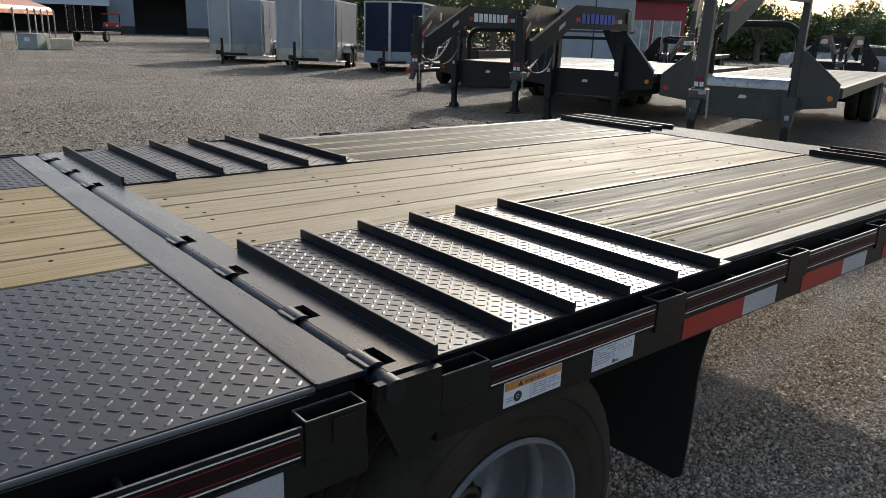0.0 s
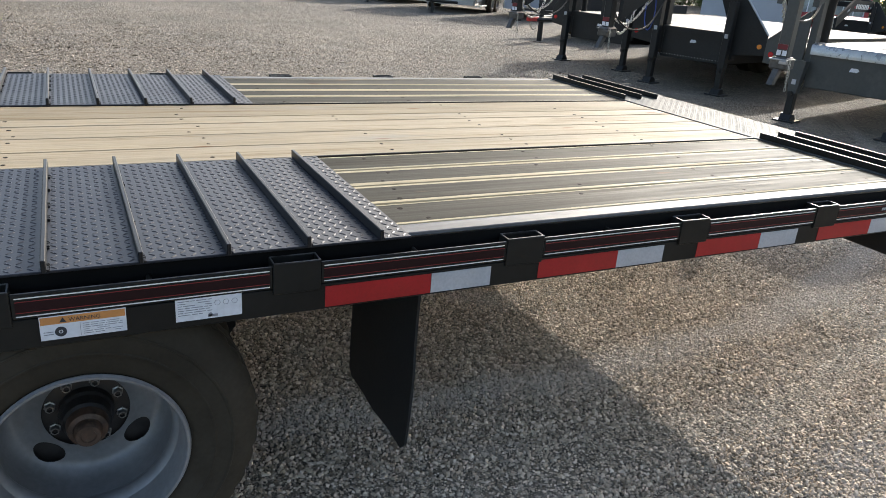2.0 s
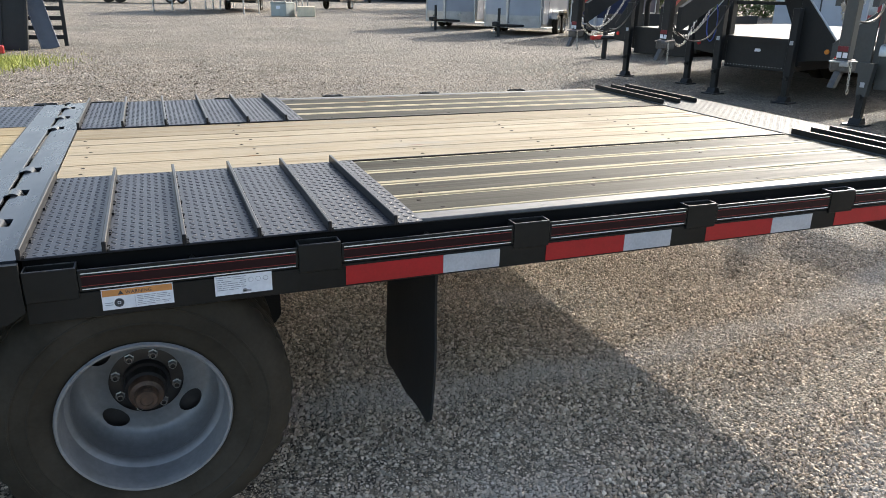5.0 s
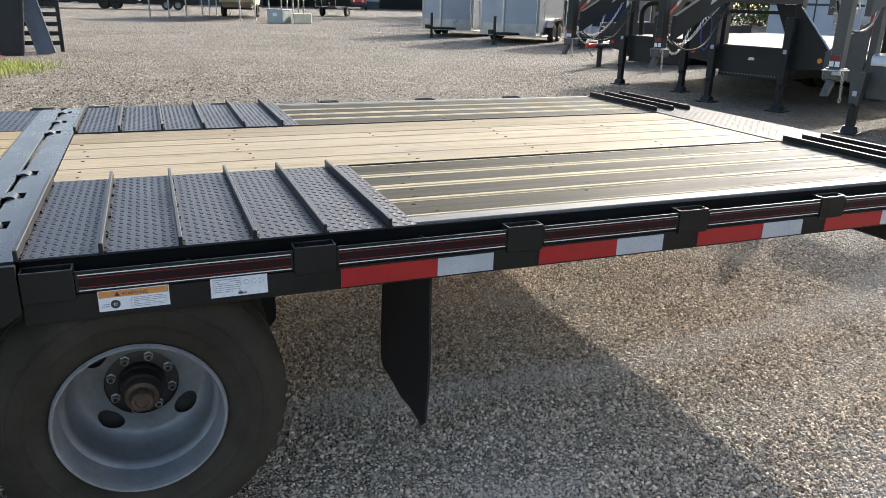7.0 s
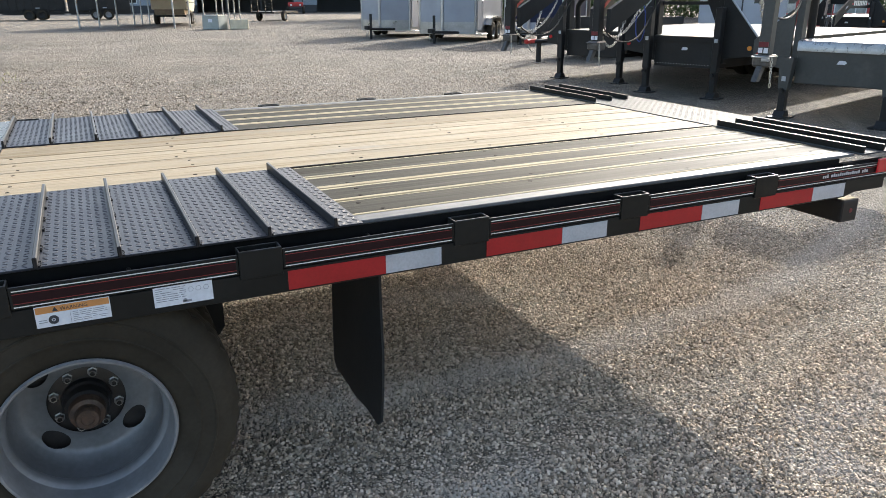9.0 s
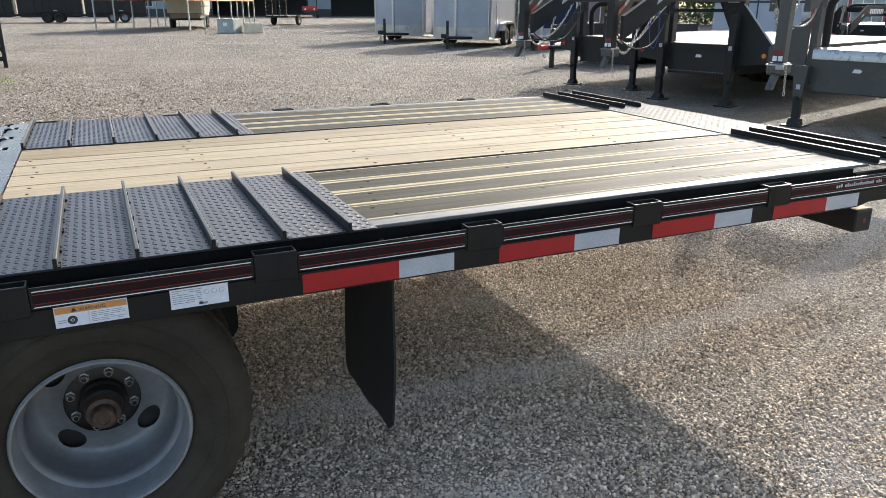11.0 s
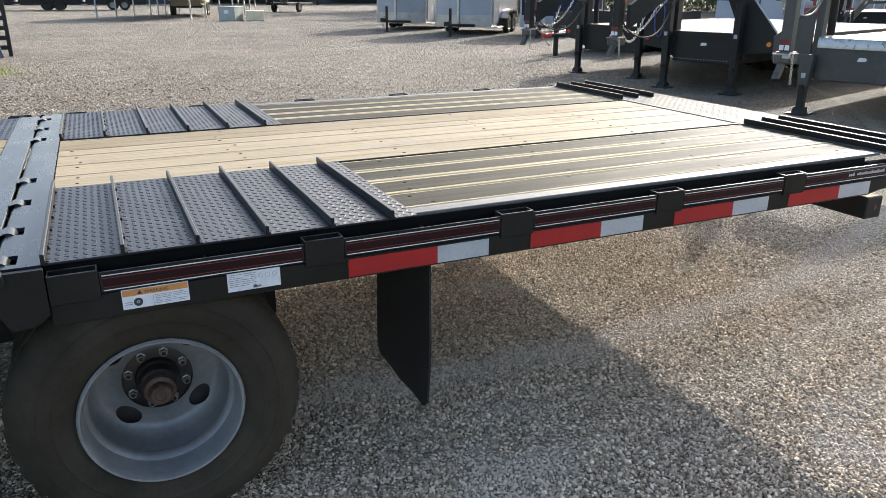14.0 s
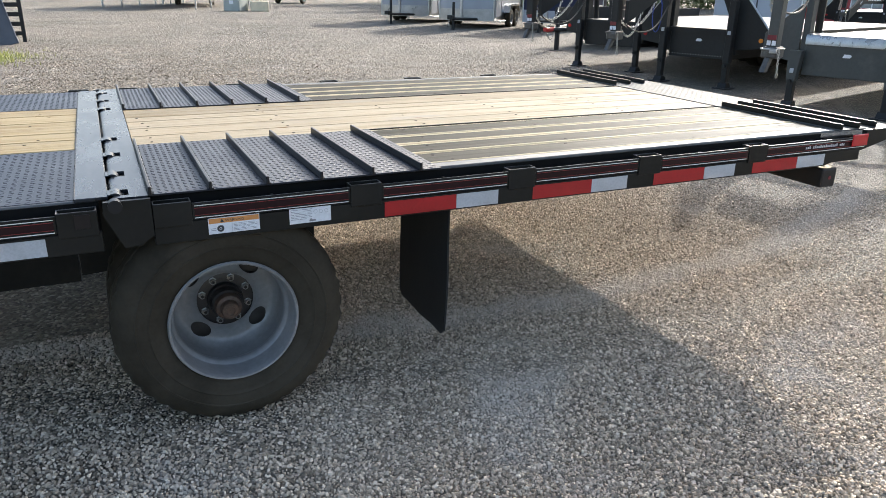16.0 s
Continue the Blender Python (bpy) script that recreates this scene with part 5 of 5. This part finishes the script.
crate("concrete_block", pose(8.5, 39.6, 0, 0, 0, -12), 0.95, 0.7, 0.52, M_CONCRETE, "weathered tan concrete block on the gravel", "concrete block", 0.03)


def box_trailer(m, length, label, wheels, rim):
    """A high-sided black dump trailer: x runs along it."""
    g = thing("dump_trailer", label, "trailer", m, "dump trailers")
    bm = B()
    box(bm, 0, length, -1.0, -0.95, 0.72, 2.0, 0.01)
    box(bm, 0, length, 0.95, 1.0, 0.72, 2.0, 0.01)
    box(bm, 0, 0.05, -0.95, 0.95, 0.72, 2.0)
    box(bm, length - 0.05, length, -0.95, 0.95, 0.72, 2.0)
    box(bm, 0, length, -0.95, 0.95, 0.66, 0.72)
    part("box", bm, M_DARKTR, g)
    n = int(length / 0.55)
    for k in range(n + 1):
        x = 0.02 + (length - 0.1) * k / n
        bm = B()
        box(bm, x, x + 0.07, -1.055, -1.0, 0.70, 2.02, 0.006)
        part("side_post", bm, M_DARKTR, g)
    bm = B()
    box(bm, -0.05, length + 0.05, -1.07, -0.93, 2.0, 2.08, 0.01)
    part("top_rail", bm, M_DARKTR, g)
    bm = B()
    box(bm, -1.2, length, -0.5, 0.5, 0.5, 0.66)
    box(bm, 0.1, length - 0.1, -0.86, 0.86, 0.42, 0.66)
    part("frame", bm, M_DARKTR, g)
    bm = B()
    box(bm, length * 0.55, length * 0.55 + 0.3, -1.064, -1.056, 0.9, 0.96)
    part("tape", bm, M_WHITE, g)
    for s in (-1, 1):
        bm = B()
        w0, w1 = wheels[0] - 0.55, wheels[-1] + 0.55
        prism(bm, [(w0, 0.62), (w0 + 0.12, 0.86), (w1 - 0.12, 0.86), (w1, 0.62), (w1 - 0.04, 0.62), (w1 - 0.15, 0.82), (w0 + 0.15, 0.82), (w0 + 0.04, 0.62)], "y", s * 1.0 - 0.15, s * 1.0 + 0.15)
        part("fender", bm, M_DARKTR, g)
    for x in wheels:
        plain_wheel(g, x, -1.0, 0.40, 0.40, 0.24, rim, -1)
        plain_wheel(g, x, 1.0, 0.40, 0.40, 0.24, rim, 1)
    return g


for x, y, rim, lab in ((0.45, 67.6, M_RIM, "black dump trailer with grey steel wheels"), (-4.4, 68.6, M_DARKTR, "black dump trailer with ribbed high sides"), (-9.4, 69.6, M_DARKTR, "black dump trailer parked close behind another"), (-14.6, 70.2, M_DARKTR, "black dump trailer at the end of the row")):
    box_trailer(pose(x, y, 0, 0, 0, -4), 4.6, lab, (2.0, 2.9), rim)


def ramp_trailer(m):
    """A small equipment trailer with upright ladder ramps at its tail."""
    g = thing("equipment_trailer", "black equipment trailer with two upright ladder ramps", "trailer", m)
    bm = B()
    box(bm, -0.9, 0.9, 0, 4.5, 0.55, 0.68)
    part("deck", bm, M_DARKTR, g)
    for s in (-1, 1):
        plain = plain_wheel(g, 0, 0, 0.36, 0.36, 0.22, M_GALV, s)
        plain.matrix_local = pose(s * 1.0, 1.6, 0.36, 0, 0, -90)
        ramp = new("ladder_ramp")
        ramp.parent = g
        ramp.location = (s * 0.55, -0.05, 0.6)
        for x in (-0.26, 0.26):
            bm = B()
            box(bm, x - 0.03, x + 0.03, -0.04, 0.04, 0, 1.7, 0.006)
            part("ramp_rail", bm, M_DARKTR, ramp)
        for k in range(7):
            bm = B()
            box(bm, -0.24, 0.24, -0.035, 0.035, 0.1 + 0.24 * k, 0.16 + 0.24 * k, 0.004)
            part("rung", bm, M_DARKTR, ramp)
    return g


ramp_trailer(pose(13.0, 54.0, 0, 0, 0, -38))


def leaning_ramps():
    """Loading ramps standing on end by the weeds."""
    g = thing("ladder_ramp", "black ladder-like loading ramp standing on end", "ramp", pose(-2.05, 19.0, 0, -4, 0, 4))
    for x in (-0.56, 0.56):
        bm = B()
        box(bm, x - 0.045, x + 0.045, -0.06, 0.06, 0, 2.35, 0.006)
        part("ramp_rail", bm, M_DARKTR, g)
    for k in range(10):
        bm = B()
        box(bm, -0.515, 0.515, -0.05, 0.05, 0.16 + 0.225 * k, 0.26 + 0.225 * k, 0.004)
        part("rung", bm, M_DARKTR, g)
    g = thing("loading_ramp", "slate grey solid steel loading ramp leaning on another ramp", "ramp", pose(-1.76, 18.2, 0, -8, -12, 4))
    bm = B()
    box(bm, -0.2, 0.2, -0.03, 0.03, 0.0, 2.3, 0.008)
    plate = part("plate", bm, M_STEELRAMP, g)
    for x in (-0.2, 0.17):
        bm = B()
        box(bm, x, x + 0.03, -0.07, -0.03, 0.0, 2.3, 0.006)
        part("flange", bm, M_STEELRAMP, plate)
    for x, w, r in ((-2.45, 0.5, 6), (-3.1, 0.42, -3)):
        g = thing("steel_ramp", "tall black steel ramp standing on end among weeds", "ramp", pose(x, 17.7, 0, -5, r, 0), "stored ramps")
        bm = B()
        box(bm, -w / 2, w / 2, -0.05, 0.05, 0, 2.3, 0.01)
        plate = part("plate", bm, M_DARKTR, g)
        bm = B()
        for s in (-1, 1):
            box(bm, s * w / 2 - 0.03, s * w / 2 + 0.03, -0.1, 0.06, 0, 2.3, 0.006)
        part("flange", bm, M_DARKTR, plate)
    g = thing("tool_box", "low red steel box half hidden in weeds", "box", pose(-2.9, 17.0, 0, 0, 0, 8))
    bm = B()
    box(bm, -0.35, 0.35, -0.2, 0.2, 0, 0.16, 0.02)
    part("body", bm, M_REDPAINT, g)
    bm = B()
    box(bm, -0.1, 0.1, -0.22, -0.2, 0.06, 0.1)
    part("handle", bm, M_DARKTR, g)


leaning_ramps()


def building():
    """The metal sales building: x runs along its front, which looks towards -y."""
    g = thing("metal_building", "long blue-grey metal building with an awning and a dark open doorway", "building", pose(14.5, 95.5, 0, 0, 0, -17))
    for x0, x1 in ((-14, 0.0), (11.6, 14.4), (20.2, 30.0)):
        x = x0
        while x < x1 - 0.05:
            bm = box(B(), x, min(x + 0.9, x1), -0.02 if int(x * 2) % 2 else 0.0, 0.25, 0.9, 6.5)
            part("wall_panel", bm, M_WALL, g)
            x += 0.9
        bm = B()
        box(bm, x0, x1, -0.05, 0.25, 0, 0.9)
        part("wall_base", bm, M_WALLDARK, g)
    for x0, x1, z0 in ((0.0, 11.6, 3.4), (14.4, 20.2, 4.6)):
        bm = B()
        box(bm, x0, x1, 0.0, 0.25, z0, 6.5)
        part("wall", bm, M_WALL, g)
    bm = B()
    box(bm, -14, 30, 7.5, 7.8, 0, 6.5)
    box(bm, -14, -13.8, 0.25, 7.5, 0, 6.5)
    box(bm, 29.8, 30, 0.25, 7.5, 0, 6.5)
    part("back_wall", bm, M_WALLDARK, g)
    bm = B()
    box(bm, -14.4, 30.4, -0.5, 8.2, 6.5, 6.8)
    part("roof", bm, M_AWNING, g)
    bm = B()
    prism(bm, [(-2.6, 3.0), (-2.6, 3.15), (0.0, 3.75), (0.0, 3.55)], "x", -0.3, 11.9)
    part("awning", bm, M_AWNING, g, "white metal awning")
    for x in (0, 3.8, 7.8, 11.6):
        bm = B()
        box(bm, x - 0.06, x + 0.06, -2.5, -2.38, 0, 3.05)
        part("awning_post", bm, M_WALLDARK, g)
    bm = B()
    box(bm, -5.5, -1.5, -0.12, -0.04, 3.6, 4.8, 0.02)
    sign = part("sign", bm, M_BLUESIGN, g, "blue sign panel")
    bm = B()
    x = -5.1
    r = random.Random(3)
    while x < -2.0:
        w = r.uniform(0.25, 0.45)
        box(bm, x, x + w, -0.135, -0.12, 3.9, 4.5)
        x += w + 0.1
    part("sign_emblem", bm, M_PAPER, sign)
    for x in (-11, -8.5):
        win = new("window")
        win.parent = g
        win.location = (x, -0.03, 1.2)
        bm = B()
        box(bm, 0, 1.5, -0.03, -0.01, 0, 1.3)
        part("pane", bm, M_GLASSDARK, win)
        bm = B()
        for a, b, c, d in ((-0.08, 0, -0.08, 1.38), (1.5, 1.58, -0.08, 1.38), (0, 1.5, -0.08, 0), (0, 1.5, 1.3, 1.38)):
            box(bm, a, b, -0.06, 0.0, c, d)
        part("window_frame", bm, M_AWNING, win)


building()


def tractor(m, label, mat):
    g = thing("utility_vehicle", label, "vehicle", m)
    bm = B()
    box(bm, -0.85, 0.85, -0.9, 0.4, 0.75, 1.25, 0.12, segments=2)
    part("hood", bm, mat, g)
    bm = B()
    box(bm, -0.7, 0.7, -0.96, -0.9, 0.55, 0.78, 0.03)
    part("grille", bm, M_WALLDARK, g)
    bm = B()
    box(bm, -0.95, 0.95, -0.2, 1.5, 2.05, 2.15, 0.04)
    part("roof", bm, mat, g)
    for x in (-0.8, 0.8):
        for y in (-0.1, 1.4):
            bm = B()
            box(bm, x - 0.04, x + 0.04, y - 0.04, y + 0.04, 0.9, 2.06)
            part("pillar", bm, M_DARKTR, g)
    bm = B()
    box(bm, -0.8, 0.8, 0.4, 1.6, 0.5, 1.0, 0.05)
    part("rear_body", bm, M_DARKTR, g)
    for x in (-0.5, 0.5):
        bm = B()
        tube(bm, (x, -0.92, 0.95), (x, -0.96, 0.95), 0.11, 14)
        part("headlight", bm, M_PAPER, g)
    for s in (-1, 1):
        for y in (-0.45, 1.1):
            wl = plain_wheel(g, 0, 0, 0.42, 0.42, 0.26, M_DARKTR, s)
            wl.matrix_local = pose(s * 0.85, y, 0.42, 0, 0, -90)
    return g


tractor(pose(23.6, 84.0, 0, 0, 0, -15), "red and black side-by-side utility vehicle", M_REDPAINT)
tractor(pose(32.0, 76.0, 0, 0, 0, -40), "dark tractor with red fenders beside a doorway", M_REDPAINT)


def panel_trailer(m):
    g = thing("box_trailer", "tall white box trailer standing behind the gooseneck row", "trailer", m)
    bm = B()
    box(bm, -1.2, 1.2, 0, 6.5, 0.5, 2.9, 0.03)
    body = part("body", bm, M_ALU, g)
    for z in (0.5, 1.55, 2.84):
        bm = B()
        box(bm, -1.22, 1.22, -0.02, 0.0, z, z + 0.06)
        part("trim", bm, M_WALLDARK, body)
    bm = B()
    box(bm, -0.02, 0.02, -0.015, 0.0, 0.56, 2.84)
    part("door_seam", bm, M_WALLDARK, body)
    for s in (-1, 1):
        for y in (3.6, 4.5):
            wl = plain_wheel(g, 0, 0, 0.38, 0.38, 0.22, M_GALV, s)
            wl.matrix_local = pose(s * 1.0, y, 0.38, 0, 0, -90)


panel_trailer(pose(18.2, 14.6, 0, 0, 0, -50))


def red_shop():
    g = thing("red_shop", "low red metal shop with wide windows and a dark roof", "building", pose(33.2, 26.0, 0, 0, 0, -52))
    bm = B()
    box(bm, -1.0, 4.1, 0, 0.2, 0, 0.75)
    box(bm, -1.0, 4.1, 0, 0.2, 2.4, 3.4)
    for x, w in ((-1.0, 0.3), (0.7, 0.15), (2.3, 0.15), (3.9, 0.2)):
        box(bm, x, x + w, 0, 0.2, 0.75, 2.4)
    part("wall", bm, M_REDWALL, g)
    bm = B()
    box(bm, -1.0, -0.8, 0.2, 6, 0, 3.4)
    box(bm, 3.9, 4.1, 0.2, 6, 0, 3.4)
    box(bm, -0.8, 3.9, 5.8, 6, 0, 3.4)
    part("side_wall", bm, M_REDWALL, g)
    bm = B()
    box(bm, -1.4, 4.5, -0.7, 6.4, 3.4, 3.75)
    part("roof", bm, M_WALLDARK, g)
    for x in (-0.7, 0.85, 2.45):
        win = new("window")
        win.parent = g
        win.location = (x, 0.06, 0.75)
        bm = B()
        box(bm, 0, 1.45, 0, 0.03, 0, 1.65)
        part("pane", bm, M_SHOPGLASS, win)
        bm = B()
        for u in (0.0, 0.46, 0.94, 1.4):
            box(bm, u, u + 0.05, -0.03, 0.05, 0.0, 1.65)
        box(bm, 0, 1.45, -0.05, -0.002, -0.05, 0.0)
        part("window_frame", bm, M_AWNING, win)


red_shop()


def car(m, mat, label):
    g = thing("parked_car", label, "car", m, "parked cars")
    bm = B()
    side = [(-2.2, 0.45), (-2.25, 0.75), (-2.0, 0.92), (-1.2, 1.0), (-0.55, 1.42), (0.7, 1.46), (1.5, 1.08), (2.2, 0.95), (2.28, 0.6), (2.2, 0.42)]
    prism(bm, side, "y", -0.85, 0.85)
    part("body", bm, mat, g)
    bm = B()
    prism(bm, [(-1.0, 1.05), (-0.5, 1.36), (0.62, 1.39), (1.2, 1.08)], "y", -0.862, 0.862)
    part("side_glass", bm, M_GLASSDARK, g)
    for x in (-1.4, 1.4):
        for s in (-1, 1):
            plain_wheel(g, x, s * 0.78, 0.33, 0.33, 0.2, M_GALV, s)
    for s in (-0.6, 0.6):
        bm = B()
        box(bm, -2.27, -2.2, s - 0.18, s + 0.18, 0.68, 0.8, 0.02)
        part("headlight", bm, M_PAPER, g)
    return g


car(pose(36.1, 14.8, 0, 0, 0, 100), M_SILVERCAR, "silver parked car facing the yard")
car(pose(32.0, 11.6, 0, 0, 0, 100), M_SILVERCAR, "silver parked hatchback beside another car")
car(pose(38.8, 13.6, 0, 0, 0, 100), M_GREYPAINT, "dark grey parked car under trees")


def tree(x, y, height, spread, seed, label):
    g = thing("tree", label, "tree", pose(x, y, 0), "trees behind the yard")
    r = random.Random(seed)
    bm = B()
    tube(bm, (0, 0, 0), (0.05, 0.03, height * 0.35), 0.22, 10, 0.15)
    tips = []
    for k in range(7):
        a = 2 * math.pi * k / 7 + r.uniform(-0.3, 0.3)
        p = Vector((0.05, 0.03, height * r.uniform(0.25, 0.36)))
        q = p + Vector((math.cos(a) * spread * r.uniform(0.35, 0.7), math.sin(a) * spread * r.uniform(0.35, 0.7), height * r.uniform(0.2, 0.45)))
        tube(bm, p, q, 0.09, 6, 0.03)
        tips.append(q)
    tips.append(Vector((0, 0, height * 0.8)))
    part("trunk", bm, M_BARK, g)
    rg = np.random.default_rng(seed)
    pts = []
    for q in tips:
        for _ in range(5):
            c = np.array(q) + rg.normal(0, 1, 3) * (spread * 0.28, spread * 0.28, height * 0.09)
            n = 170
            d = rg.normal(0, 1, (n, 3))
            d /= np.linalg.norm(d, axis=1)[:, None]
            pts.append(c + d * (rg.uniform(0.5, 1.05, (n, 1)) * spread * rg.uniform(0.16, 0.3)))
    pts = np.concatenate(pts)
    n = len(pts)
    a, b = rg.normal(0, 1, (n, 3)), rg.normal(0, 1, (n, 3))
    a /= np.linalg.norm(a, axis=1)[:, None]
    b /= np.linalg.norm(b, axis=1)[:, None]
    s = rg.uniform(0.07, 0.15, (n, 1))
    verts = np.stack([pts - a * s, pts + b * s * 0.6, pts + a * s], 1).reshape(-1, 3)
    part("crown", big_mesh("crown", verts, np.arange(3 * n).reshape(-1, 3), M_LEAF), None, g, "loose leafy crown with gaps", kind="stuff")


def woods():
    """The uneven belt of trees beyond the yard, told apart by no one."""
    rg = np.random.default_rng(77)
    n = 95000
    a = np.radians(rg.uniform(10, 67, n))
    clump = np.sin(a * 61) * 0.5 + np.sin(a * 23 + 1) * 0.6 + np.sin(a * 137 + 2) * 0.35
    top = np.where(a < 0.58, 3.4, 8.2) + clump * np.where(a < 0.58, 0.5, 1.1)
    rad = 66 + rg.normal(0, 2.2, n) + 2 * np.sin(a * 17)
    z = top * rg.random(n) ** 0.8 + rg.normal(0, 0.25, n)
    pts = np.stack([rad * np.cos(a), rad * np.sin(a) - 2, np.maximum(z, 0.1)], -1)
    p, q = rg.normal(0, 1, (n, 3)), rg.normal(0, 1, (n, 3))
    p /= np.linalg.norm(p, axis=1)[:, None]
    q /= np.linalg.norm(q, axis=1)[:, None]
    s = rg.uniform(0.15, 0.36, (n, 1))
    verts = np.stack([pts - p * s, pts + q * s * 0.8, pts + p * s], 1).reshape(-1, 3)
    ob = new("woods", big_mesh("woods", verts, np.arange(3 * n).reshape(-1, 3), M_WOODS))
    tagged(ob, "hazy green belt of far trees along the yard", "trees", kind="stuff")


woods()
for k, (x, y, h, s) in enumerate(((24.5, 40, 7.5, 2.8), (21, 43, 6.5, 2.4), (28.5, 36, 7.0, 2.6), (36, 33, 8.5, 3.2), (48, 25, 4.6, 2.6), (52, 19, 3.6, 2.2), (56, 22, 4.6, 2.6), (47, 15, 3.0, 1.9), (54, 13.5, 3.3, 2.1), (60, 17, 3.9, 2.4), (58, 9, 3.5, 2.2), (26, 27.5, 5.5, 2.0), (66, 12, 4.4, 2.6), (30, 48, 8, 3.2))):
    tree(x, y, h, s, 100 + k, "broad green tree behind the parked trailers")
